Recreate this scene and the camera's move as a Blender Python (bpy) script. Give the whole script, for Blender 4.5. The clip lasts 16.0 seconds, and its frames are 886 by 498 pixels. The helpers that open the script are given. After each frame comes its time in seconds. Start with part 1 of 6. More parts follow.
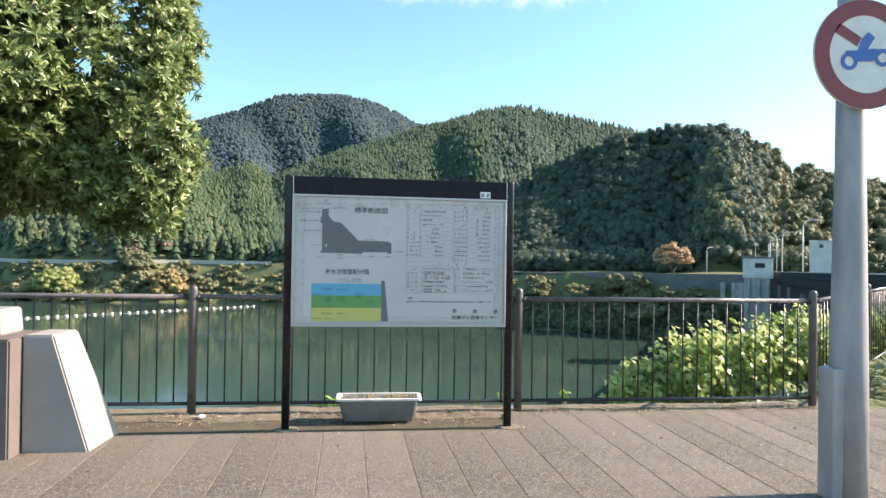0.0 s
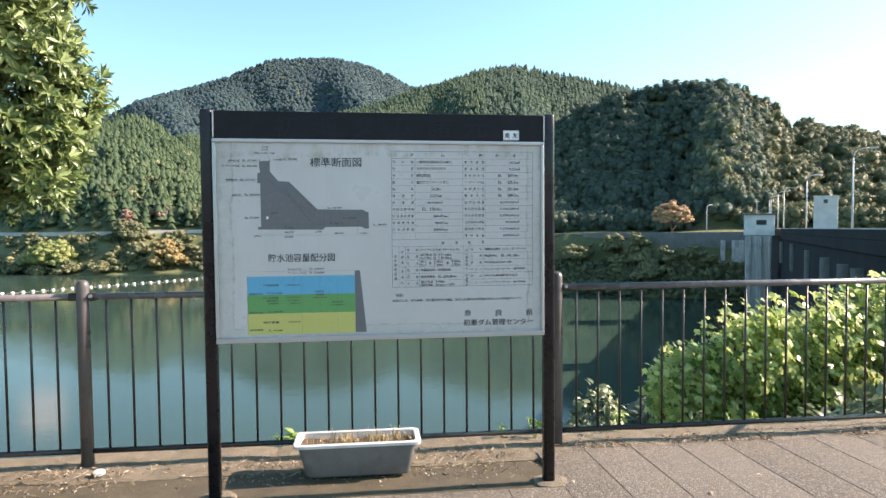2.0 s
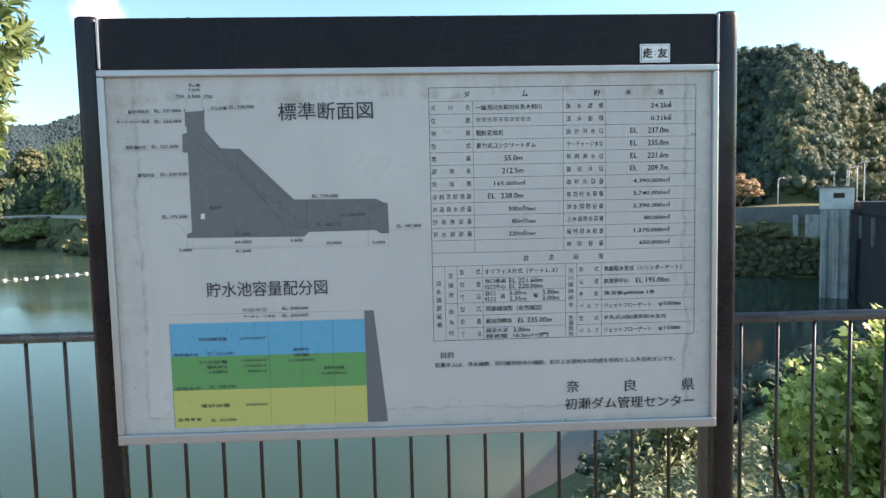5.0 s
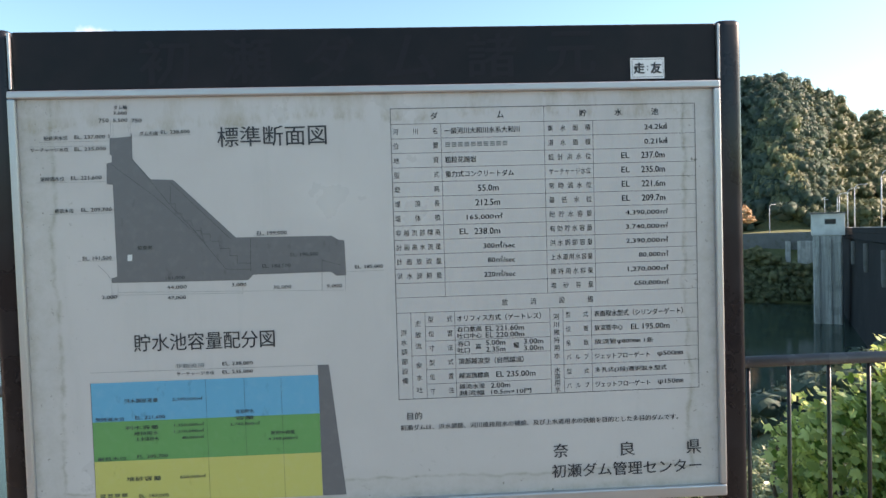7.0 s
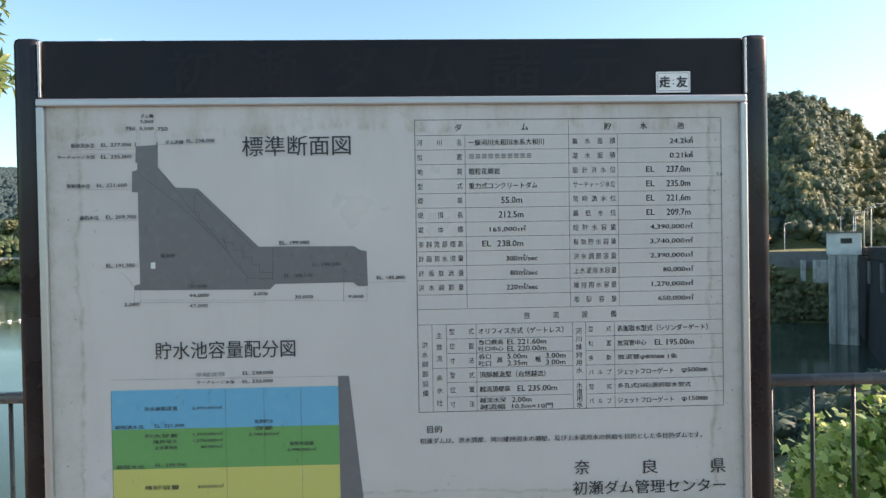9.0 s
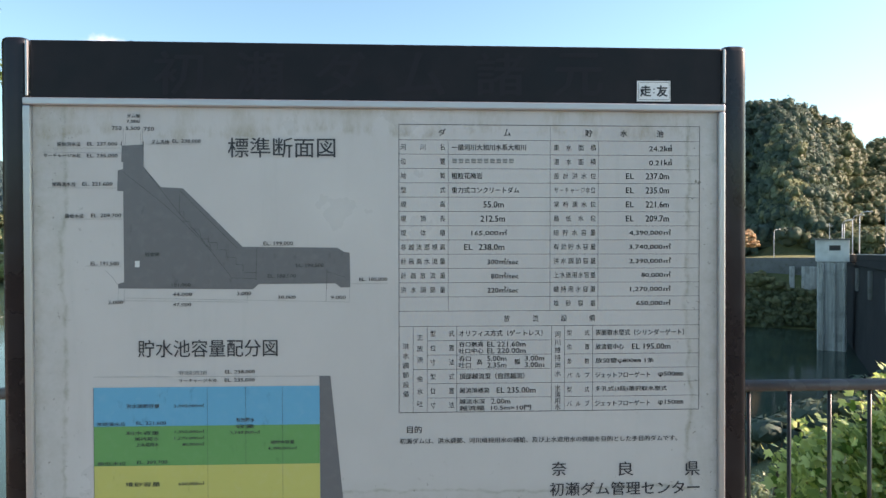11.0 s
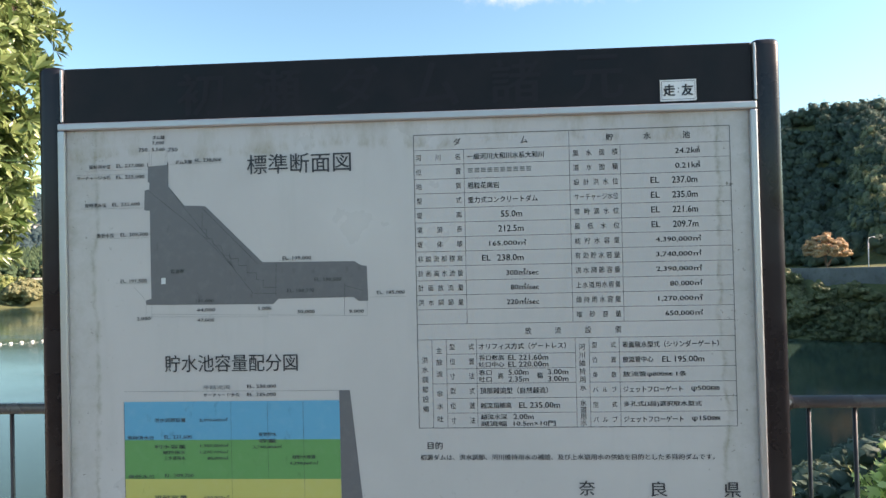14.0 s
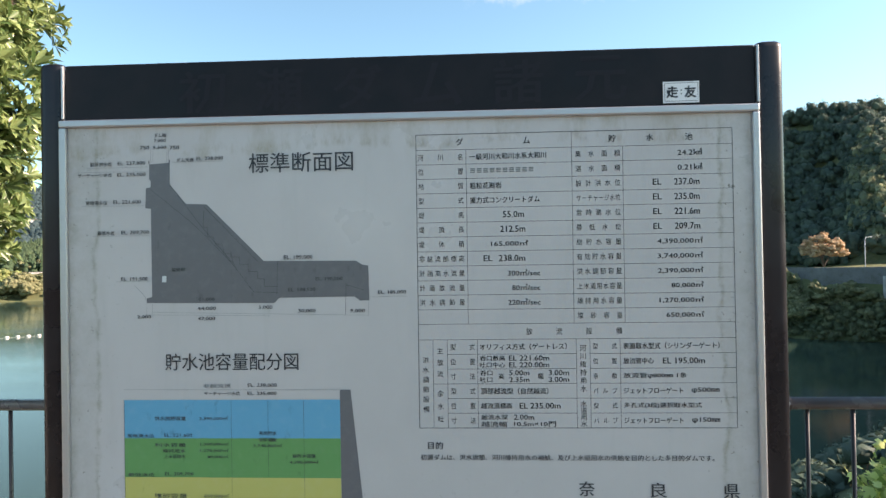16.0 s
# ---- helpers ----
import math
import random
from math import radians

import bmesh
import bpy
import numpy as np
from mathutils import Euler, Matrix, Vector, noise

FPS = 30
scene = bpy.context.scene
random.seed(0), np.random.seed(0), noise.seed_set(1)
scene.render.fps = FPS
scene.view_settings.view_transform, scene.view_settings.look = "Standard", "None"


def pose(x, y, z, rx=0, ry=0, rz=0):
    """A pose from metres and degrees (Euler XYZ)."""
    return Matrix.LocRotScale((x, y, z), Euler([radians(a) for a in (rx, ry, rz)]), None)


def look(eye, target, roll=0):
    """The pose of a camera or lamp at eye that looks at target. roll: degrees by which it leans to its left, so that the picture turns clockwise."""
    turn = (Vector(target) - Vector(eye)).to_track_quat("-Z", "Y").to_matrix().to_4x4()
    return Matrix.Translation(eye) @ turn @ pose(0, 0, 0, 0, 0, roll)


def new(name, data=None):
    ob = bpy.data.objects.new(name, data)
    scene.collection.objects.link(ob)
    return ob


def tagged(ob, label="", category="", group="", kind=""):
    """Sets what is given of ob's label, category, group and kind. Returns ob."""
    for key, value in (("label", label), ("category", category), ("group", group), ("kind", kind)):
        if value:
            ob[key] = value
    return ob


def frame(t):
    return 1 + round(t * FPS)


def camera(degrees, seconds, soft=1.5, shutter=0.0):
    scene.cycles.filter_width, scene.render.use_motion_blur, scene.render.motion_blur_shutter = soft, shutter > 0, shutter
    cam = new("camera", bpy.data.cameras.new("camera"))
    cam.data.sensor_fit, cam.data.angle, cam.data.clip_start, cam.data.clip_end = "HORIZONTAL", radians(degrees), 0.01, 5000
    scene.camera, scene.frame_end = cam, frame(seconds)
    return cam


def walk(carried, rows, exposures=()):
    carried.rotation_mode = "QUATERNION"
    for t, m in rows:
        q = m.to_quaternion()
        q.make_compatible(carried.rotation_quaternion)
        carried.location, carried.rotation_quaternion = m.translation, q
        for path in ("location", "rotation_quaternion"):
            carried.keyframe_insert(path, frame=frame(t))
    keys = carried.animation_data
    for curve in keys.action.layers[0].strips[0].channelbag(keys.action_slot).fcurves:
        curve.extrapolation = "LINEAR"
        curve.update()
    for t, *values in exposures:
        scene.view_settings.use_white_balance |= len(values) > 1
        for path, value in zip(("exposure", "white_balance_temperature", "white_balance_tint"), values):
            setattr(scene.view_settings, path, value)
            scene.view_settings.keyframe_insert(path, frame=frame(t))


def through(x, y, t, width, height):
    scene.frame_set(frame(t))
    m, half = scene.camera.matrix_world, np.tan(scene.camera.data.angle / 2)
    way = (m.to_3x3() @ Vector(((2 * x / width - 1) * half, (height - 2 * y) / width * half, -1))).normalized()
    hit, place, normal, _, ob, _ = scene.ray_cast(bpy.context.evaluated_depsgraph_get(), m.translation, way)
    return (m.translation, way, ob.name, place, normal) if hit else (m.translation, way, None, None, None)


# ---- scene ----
cam = camera(66.4, 16.0)
PATH = [
    (0, (0.142, 0.15, 1.431), (0.357, 2.138, 1.448), 0.8),
    (0.5, (0.17, 0.683, 1.37), (0.384, 2.669, 1.47), 1.5),
    (1, (0.213, 1.217, 1.358), (0.304, 3.213, 1.439), 1.4),
    (1.5, (0.158, 1.738, 1.402), (0.38, 3.725, 1.368), 0.5),
    (2, (0.306, 2.071, 1.483), (0.529, 4.056, 1.393), -0.5),
    (2.5, (0.339, 2.401, 1.488), (0.539, 4.389, 1.397), -0.6),
    (3, (0.34, 2.749, 1.494), (0.526, 4.737, 1.393), -1.0),
    (3.5, (0.425, 3.083, 1.514), (0.515, 5.076, 1.377), -1.4),
    (4, (0.408, 3.358, 1.521), (0.441, 5.35, 1.344), -1.3),
    (6.5, (0.479, 3.996, 1.548), (0.572, 5.993, 1.465), -1.4),
    (7, (0.499, 4.005, 1.548), (0.573, 6.003, 1.481), -1.8),
    (7.5, (0.496, 4.013, 1.548), (0.549, 6.011, 1.499), -2.0),
    (8, (0.486, 4.015, 1.547), (0.513, 6.014, 1.511), -1.4),
    (10.5, (0.469, 4.0, 1.538), (0.536, 5.999, 1.517), -0.3),
    (11, (0.496, 3.99, 1.547), (0.561, 5.989, 1.526), -0.2),
    (11.5, (0.555, 3.99, 1.542), (0.597, 5.99, 1.543), -0.5),
    (12, (0.598, 4.0, 1.539), (0.534, 5.999, 1.55), -0.0),
    (12.5, (0.612, 4.017, 1.53), (0.496, 6.014, 1.56), 0.0),
    (13, (0.619, 4.025, 1.532), (0.47, 6.019, 1.56), -0.6),
    (13.5, (0.625, 4.025, 1.537), (0.462, 6.018, 1.564), -1.4),
    (14, (0.633, 4.024, 1.532), (0.485, 6.019, 1.563), -1.4),
    (14.5, (0.635, 4.026, 1.536), (0.514, 6.022, 1.557), -1.3),
    (15, (0.635, 4.031, 1.538), (0.517, 6.027, 1.554), -1.2),
    (15.5, (0.626, 4.032, 1.54), (0.49, 6.027, 1.55), -1.1),
    (16, (0.623, 4.024, 1.54), (0.482, 6.019, 1.562), -1.0),
]
walk(cam, [(t, look(eye, target, roll)) for t, eye, target, roll in PATH],
     exposures=[(0, 1.38, 7300, 28), (1, 1.28, 7300, 28), (1.5, 1.28, 7300, 28), (2.2, 1.42, 7500, 31), (4, 1.40, 7400, 32),
                (6.5, 1.33, 7950, 33), (10.5, 1.25, 8050, 33), (13, 1.24, 7800, 31), (16, 1.24, 7900, 31)])

# ---- light ----
SUN_AZ, SUN_EL = 1.3, 30.0  # degrees from +x towards +y, and above the horizon
world = bpy.data.worlds.new("sky")
scene.world = world
world.use_nodes = True
wn, wl = world.node_tree.nodes, world.node_tree.links
sky = wn.new("ShaderNodeTexSky")
sky.sky_type = "NISHITA"
sky.sun_disc = False
sky.sun_elevation = radians(SUN_EL)
sky.sun_rotation = radians(90 - SUN_AZ)
sky.altitude, sky.air_density, sky.dust_density, sky.ozone_density = 250, 1.0, 1.2, 1.4
# two small white clouds, over the lake and towards the left hills
def cloud(az, el, wide, high, turn, grain):
    """How much of a cloud stands in a direction: a soft oval broken up by noise."""
    at = Euler((radians(el), 0, radians(-az))).to_matrix()
    c = at @ Vector((0, 1, 0))
    mp = wn.new("ShaderNodeMapping")
    mp.vector_type = "TEXTURE"
    mp.inputs["Location"].default_value = c
    mp.inputs["Rotation"].default_value = (radians(el), 0, radians(-az))
    mp.inputs["Scale"].default_value = (math.tan(radians(wide)), 1.0, math.tan(radians(high)))
    gr = wn.new("ShaderNodeTexGradient")
    gr.gradient_type = "SPHERICAL"
    wl.new(w_co.outputs["Generated"], mp.inputs["Vector"])
    wl.new(mp.outputs["Vector"], gr.inputs["Vector"])
    ns = wn.new("ShaderNodeTexNoise")
    ns.noise_dimensions = "4D"
    ns.inputs["W"].default_value = turn
    ns.inputs["Scale"].default_value, ns.inputs["Detail"].default_value, ns.inputs["Roughness"].default_value = grain, 7, 0.65
    wl.new(w_co.outputs["Generated"], ns.inputs["Vector"])
    ad = wn.new("ShaderNodeMath")
    ad.operation = "MULTIPLY_ADD"
    ad.inputs[1].default_value = 1.0
    wl.new(ns.outputs["Fac"], ad.inputs[0])
    wl.new(gr.outputs["Fac"], ad.inputs[2])
    rp = wn.new("ShaderNodeMapRange")
    rp.interpolation_type = "SMOOTHSTEP"
    rp.inputs["From Min"].default_value, rp.inputs["From Max"].default_value = 0.84, 1.42
    wl.new(ad.outputs[0], rp.inputs["Value"])
    return rp.outputs[0]


w_co = wn.new("ShaderNodeTexCoord")
w_both = wn.new("ShaderNodeMath")
w_both.operation = "MAXIMUM"
wl.new(cloud(9.2, 23.5, 20, 5.6, 1.0, 14.0), w_both.inputs[0])
wl.new(cloud(-24.6, 13.7, 3.3, 2.9, 3.0, 26.0), w_both.inputs[1])
w_tint = wn.new("ShaderNodeMixRGB")
w_tint.blend_type = "MULTIPLY"
w_tint.inputs["Fac"].default_value = 1.0
w_tint.inputs["Color2"].default_value = (0.635, 1.06, 1.05, 1)
w_mix = wn.new("ShaderNodeMixRGB")
w_mix.inputs["Color2"].default_value = (7.0, 7.0, 7.0, 1)
wl.new(sky.outputs["Color"], w_tint.inputs["Color1"])
wl.new(w_both.outputs[0], w_mix.inputs["Fac"])
wl.new(w_tint.outputs["Color"], w_mix.inputs["Color1"])
wl.new(w_mix.outputs["Color"], wn["Background"].inputs["Color"])
wn["Background"].inputs["Strength"].default_value = 0.125

sun = new("sun", bpy.data.lights.new("sun", "SUN"))
sun.data.energy, sun.data.angle, sun.data.color = 5.0, radians(0.53), (1.0, 0.93, 0.82)
sun_dir = Vector((math.cos(radians(SUN_AZ)) * math.cos(radians(SUN_EL)), math.sin(radians(SUN_AZ)) * math.cos(radians(SUN_EL)), math.sin(radians(SUN_EL))))
sun.matrix_world = look(sun_dir * 60, (0, 0, 0))

# ---- materials ----
class Mat:
    """A node material with a Principled shader and a few shorthands."""

    def __init__(self, name, colour=(0.5, 0.5, 0.5), rough=0.5, metal=0.0, spec=0.5):
        self.m = bpy.data.materials.new(name)
        self.m.use_nodes = True
        self.n, self.l = self.m.node_tree.nodes, self.m.node_tree.links
        self.b = self.n["Principled BSDF"]
        self.b.inputs["Base Color"].default_value = (*colour, 1)
        self.b.inputs["Roughness"].default_value = rough
        self.b.inputs["Metallic"].default_value = metal
        self.b.inputs["Specular IOR Level"].default_value = spec
        self.co = self.n.new("ShaderNodeTexCoord").outputs["Object"]

    def noise(self, scale, detail=4, rough=0.55, stretch=None, distort=0.0):
        v = self.co
        if stretch:
            mp = self.n.new("ShaderNodeMapping")
            mp.inputs["Scale"].default_value = stretch
            self.l.new(v, mp.inputs["Vector"])
            v = mp.outputs["Vector"]
        t = self.n.new("ShaderNodeTexNoise")
        t.inputs["Scale"].default_value, t.inputs["Detail"].default_value, t.inputs["Roughness"].default_value, t.inputs["Distortion"].default_value = scale, detail, rough, distort
        self.l.new(v, t.inputs["Vector"])
        return t.outputs["Fac"]

    def voronoi(self, scale, out="Distance"):
        t = self.n.new("ShaderNodeTexVoronoi")
        t.inputs["Scale"].default_value = scale
        self.l.new(self.co, t.inputs["Vector"])
        return t.outputs[out]

    def ramp(self, fac, stops):
        r = self.n.new("ShaderNodeValToRGB")
        e = r.color_ramp.elements
        while len(e) < len(stops):
            e.new(0.5)
        for el, (p, c) in zip(e, stops):
            el.position = p
            el.color = (*c, 1) if not isinstance(c, (int, float)) else (c, c, c, 1)
        self.l.new(fac, r.inputs["Fac"])
        return r.outputs["Color"]

    def mix(self, fac, a, b, kind="MIX"):
        x = self.n.new("ShaderNodeMixRGB")
        x.blend_type = kind
        for key, v in (("Fac", fac), ("Color1", a), ("Color2", b)):
            if isinstance(v, (int, float)):
                x.inputs[key].default_value = v if key == "Fac" else (v, v, v, 1)
            elif isinstance(v, tuple):
                x.inputs[key].default_value = (*v, 1)
            else:
                self.l.new(v, x.inputs[key])
        return x.outputs["Color"]

    def math(self, kind, a, b=0.0):
        x = self.n.new("ShaderNodeMath")
        x.operation = kind
        for i, v in enumerate((a, b)):
            if isinstance(v, (int, float)):
                x.inputs[i].default_value = v
            else:
                self.l.new(v, x.inputs[i])
        return x.outputs[0]

    def axis(self, name):
        s = self.n.new("ShaderNodeSeparateXYZ")
        self.l.new(self.co, s.inputs[0])
        return s.outputs[name]

    def random(self):
        return self.n.new("ShaderNodeObjectInfo").outputs["Random"]

    def island(self):
        return self.n.new("ShaderNodeNewGeometry").outputs["Random Per Island"]

    def attribute(self, name):
        a = self.n.new("ShaderNodeAttribute")
        a.attribute_name = name
        return a.outputs["Fac"]

    def colour(self, c):
        self.l.new(c, self.b.inputs["Base Color"])
        return self

    def rough(self, c):
        self.l.new(c, self.b.inputs["Roughness"])
        return self

    def bump(self, h, strength=0.3, dist=0.01):
        u = self.n.new("ShaderNodeBump")
        u.inputs["Strength"].default_value, u.inputs["Distance"].default_value = strength, dist
        self.l.new(h, u.inputs["Height"])
        self.l.new(u.outputs["Normal"], self.b.inputs["Normal"])
        return self

    def leafy(self, colour, amount):
        """Lets some light through thin leaves."""
        t = self.n.new("ShaderNodeBsdfTranslucent")
        m = self.n.new("ShaderNodeMixShader")
        m.inputs[0].default_value = amount
        self.l.new(colour, t.inputs["Color"])
        out = self.n["Material Output"]
        self.l.new(self.b.outputs[0], m.inputs[1])
        self.l.new(t.outputs[0], m.inputs[2])
        self.l.new(m.outputs[0], out.inputs["Surface"])
        return self


def painted(name, c, rough=0.4, worn=(0.2, 0.12, 0.08), amount=0.66, spec=0.5):
    k = Mat(name, c, rough, spec=spec)
    n1, n2 = k.noise(9, 6), k.noise(60, 4)
    dust = k.mix(k.ramp(n1, [(0.4, 0.0), (0.75, 0.35)]), c, tuple(min(1, v * 1.9 + 0.02) for v in c))
    k.colour(k.mix(k.ramp(n2, [(amount, 0.0), (amount + 0.08, 0.6)]), dust, worn))
    k.rough(k.ramp(n1, [(0.3, rough - 0.1), (0.7, rough + 0.15)]))
    return k.bump(n2, 0.12, 0.003).m


def concrete(name, c, dark, moss=None, scale=1.0, speck=0.35, relief=0.55):
    k = Mat(name, c, 0.9, spec=0.3)
    big, mid, fine = k.noise(1.3 * scale, 5), k.noise(9 * scale, 6, 0.62), k.noise(120 * scale, 3, 0.7)
    col = k.mix(k.ramp(big, [(0.35, 0.0), (0.68, 1.0)]), c, dark)
    if moss:
        col = k.mix(k.ramp(mid, [(0.5, 0.0), (0.66, 0.85)]), col, moss)
    col = k.mix(speck, col, k.ramp(fine, [(0.3, tuple(v * 0.35 for v in c)), (0.7, tuple(min(1, v * 1.7) for v in c))]))
    k.colour(col)
    h = k.mix(0.5, mid, fine)
    return k.bump(h, relief, 0.012).m


def foliage(name, dark, light, through=0.28, rough=0.45, tint=False, spec=0.5, gap_shade=0.55):
    k = Mat(name, dark, rough, spec=spec)
    r = k.attribute("tint") if tint else k.island()
    n = k.noise(0.6 if not tint else 0.08, 3)
    f = k.mix(0.35, r, n)
    col = k.ramp(f, [(0.2, dark), (0.8, light)])
    if tint:  # leaf masses finer than the mesh: clumps, with painted shade in their gaps
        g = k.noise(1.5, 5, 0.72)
        col = k.mix(k.ramp(g, [(0.36, gap_shade), (0.54, 0.0)]), col, tuple(v * 0.5 for v in dark))
        k.bump(g, 0.9 * gap_shade, 0.4)
    k.colour(col)
    return k.leafy(col, through).m


board_black = painted("board_black_enamel", (0.0065, 0.006, 0.0095), 0.42, (0.02, 0.018, 0.022), 0.76, 0.22)
post_brown = painted("post_dark_brown_paint", (0.008, 0.0082, 0.0125), 0.27, (0.02, 0.018, 0.02), 0.76, 0.35)
fence_brown = painted("fence_brown_paint", (0.018, 0.0145, 0.0155), 0.32, (0.07, 0.045, 0.035), 0.72)
# lighter copies of the fence paint: light on rail and posts put into colour
rail_lit = painted("sunlit_worn_rail_paint", (0.115, 0.105, 0.108), 0.22, (0.16, 0.13, 0.11), 0.72)
post_lit = painted("post_weathered_sunlit_paint", (0.085, 0.075, 0.074), 0.34, (0.12, 0.08, 0.06), 0.70)
ghost_black = Mat("ghost_of_removed_letters", (0.0150, 0.0146, 0.0205), 0.6, spec=0.22).m

k = Mat("brushed_aluminium", (0.46, 0.46, 0.48), 0.42, 0.8)
k.rough(k.ramp(k.noise(30, 4, stretch=(1, 1, 12)), [(0.3, 0.3), (0.7, 0.52)]))
aluminium = k.m

# the weathered white sheet: grey film, run marks from the top, a tide mark near the edges
k = Mat("weathered_white_sheet", (0.62, 0.65, 0.66), 0.32)
film = k.noise(2.2, 6, 0.6)
runs = k.noise(7, 5, 0.6, stretch=(3.0, 1.0, 0.35))
spots = k.noise(26, 6, 0.7)
col = k.mix(k.ramp(film, [(0.35, 0.0), (0.7, 0.5)]), (0.545, 0.515, 0.516), (0.440, 0.416, 0.414))
col = k.mix(k.ramp(runs, [(0.56, 0.0), (0.72, 0.32)]), col, (0.435, 0.425, 0.42))
x0, x1, z0, z1 = -0.462, 1.252, 0.872, 1.884
wob = k.math("MULTIPLY", k.math("SUBTRACT", k.noise(6, 5, 0.65), 0.5), 0.075)
side = k.math("MINIMUM", k.math("SUBTRACT", k.axis("X"), x0), k.math("SUBTRACT", x1, k.axis("X")))
ends = k.math("SUBTRACT", k.axis("Z"), z0)
edge = k.math("ADD", k.math("MINIMUM", side, k.math("MULTIPLY", ends, 1.6)), wob)
tide = k.ramp(edge, [(0.0, 0.65), (0.020, 0.36), (0.062, 0.30), (0.071, 0.95), (0.079, 0.10), (0.13, 0.0)])
tide = k.mix(1.0, tide, k.ramp(spots, [(0.38, 0.25), (0.66, 1.0)]), "MULTIPLY")
col = k.mix(tide, col, (0.31, 0.29, 0.245))
# brown dribbles below the top rail, and grime in the very edge
top = k.math("ADD", k.math("SUBTRACT", z1, k.axis("Z")), k.math("MULTIPLY", wob, 1.3))
dribble = k.mix(1.0, k.ramp(top, [(0.0, 0.55), (0.035, 0.30), (0.062, 0.75), (0.074, 0.12), (0.16, 0.0)]), k.ramp(k.noise(9, 6, 0.7, stretch=(1.6, 1.0, 0.6)), [(0.46, 0.0), (0.66, 1.0)]), "MULTIPLY")
col = k.mix(dribble, col, (0.30, 0.25, 0.175))
specks = k.mix(1.0, k.ramp(k.noise(75, 4, 0.6), [(0.66, 0.0), (0.72, 0.8)]), k.ramp(edge, [(0.05, 1.0), (0.14, 0.15), (0.4, 0.0)]), "MULTIPLY")
col = k.mix(specks, col, (0.14, 0.125, 0.10))
k.colour(col)
k.rough(k.ramp(film, [(0.3, 0.24), (0.7, 0.42)]))
sheet_white = k.m


def ink_of(name, c, fade=0.35):
    k = Mat(name, c, 0.4)
    col = k.mix(k.ramp(k.noise(40, 5, 0.65), [(0.5, 0.0), (0.75, fade)]), c, tuple(v * 0.6 + 0.22 for v in c))
    # grime spots and thin runs
    dirt = k.mix(1.0, k.ramp(k.noise(34, 5, 0.7, stretch=(1, 1, 0.45)), [(0.60, 0.0), (0.70, 0.5)]), k.ramp(k.noise(3, 4), [(0.42, 0.0), (0.62, 1.0)]), "MULTIPLY")
    k.colour(k.mix(dirt, col, tuple(v * 0.45 for v in c)))
    return k.m


ink = ink_of("black_print", (0.022, 0.024, 0.034), 0.25)
ink_line = ink_of("ruling_print", (0.075, 0.08, 0.095), 0.4)
ink_soft = ink_of("faded_print", (0.22, 0.23, 0.24), 0.4)
ink_dim = ink_of("dim_print", (0.035, 0.045, 0.05), 0.3)
print_grey = ink_of("grey_print", (0.13, 0.130, 0.142), 0.12)
print_white = ink_of("white_print", (0.6, 0.62, 0.62), 0.1)
print_blue = ink_of("blue_print", (0.06, 0.35, 0.54), 0.16)
print_green = ink_of("green_print", (0.085, 0.30, 0.10), 0.1)
print_yellow = ink_of("yellow_print", (0.50, 0.47, 0.14), 0.2)

# paving of washed concrete: fine pale aggregate in a brown-grey ground
k = Mat("washed_aggregate_concrete", (0.3, 0.27, 0.24), 0.88, spec=0.3)
grit, grit2, patch_n = k.voronoi(150, "Color"), k.noise(210, 3, 0.7), k.noise(1.1, 5)
sep = k.n.new("ShaderNodeSeparateColor")
k.l.new(grit, sep.inputs[0])
col = k.ramp(sep.outputs[0], [(0.0, (0.040, 0.034, 0.026)), (0.45, (0.092, 0.081, 0.064)), (0.8, (0.150, 0.133, 0.108)), (1.0, (0.36, 0.325, 0.275))])
col = k.mix(k.ramp(patch_n, [(0.38, 0.0), (0.7, 0.55)]), col, (0.175, 0.15, 0.115))
col = k.mix(k.ramp(k.random(), [(0.0, 0.0), (1.0, 0.22)]), col, (0.30, 0.265, 0.225))
col = k.mix(k.ramp(k.noise(3.2, 6, 0.65), [(0.56, 0.0), (0.74, 0.5)]), col, (0.25, 0.20, 0.12))
k.colour(col)
k.bump(k.mix(0.5, k.voronoi(150), grit2), 0.7, 0.01)
paving_mat = k.m

joint_mat = concrete("joint_dirt", (0.17, 0.14, 0.105), (0.09, 0.075, 0.055), (0.08, 0.085, 0.03), 3)
gutter_mat = concrete("mossy_gutter_concrete", (0.105, 0.088, 0.060), (0.026, 0.021, 0.014), (0.075, 0.075, 0.016), 3.6, 0.55)
kerb_mat = concrete("crumbling_kerb_concrete", (0.21, 0.178, 0.128), (0.045, 0.035, 0.023), (0.11, 0.10, 0.025), 5.5, 0.6)
stone_mat = concrete("smooth_granite_concrete", (0.31, 0.285, 0.27), (0.235, 0.21, 0.198), None, 1.4, 0.18, 0.07)
plinth_mat = concrete("brown_stone", (0.15, 0.122, 0.11), (0.10, 0.08, 0.073), None, 1.8, 0.3, 0.1)
# near black: the shade on the dam's face is put into this colour
dam_mat = concrete("shade_dark_dam_concrete", (0.034, 0.035, 0.037), (0.018, 0.019, 0.021), (0.014, 0.016, 0.014), 0.12, 0.2)
k = Mat("streaked_dam_concrete", (0.36, 0.355, 0.33), 0.9, spec=0.3)
col = k.mix(k.ramp(k.noise(1.1, 6, 0.65, stretch=(1.6, 1.6, 0.07)), [(0.42, 0.0), (0.62, 0.9)]), (0.52, 0.51, 0.475), (0.31, 0.30, 0.28))
k.colour(k.mix(k.ramp(k.noise(0.35, 6, 0.6), [(0.5, 0.0), (0.68, 0.6)]), col, (0.20, 0.20, 0.18)))
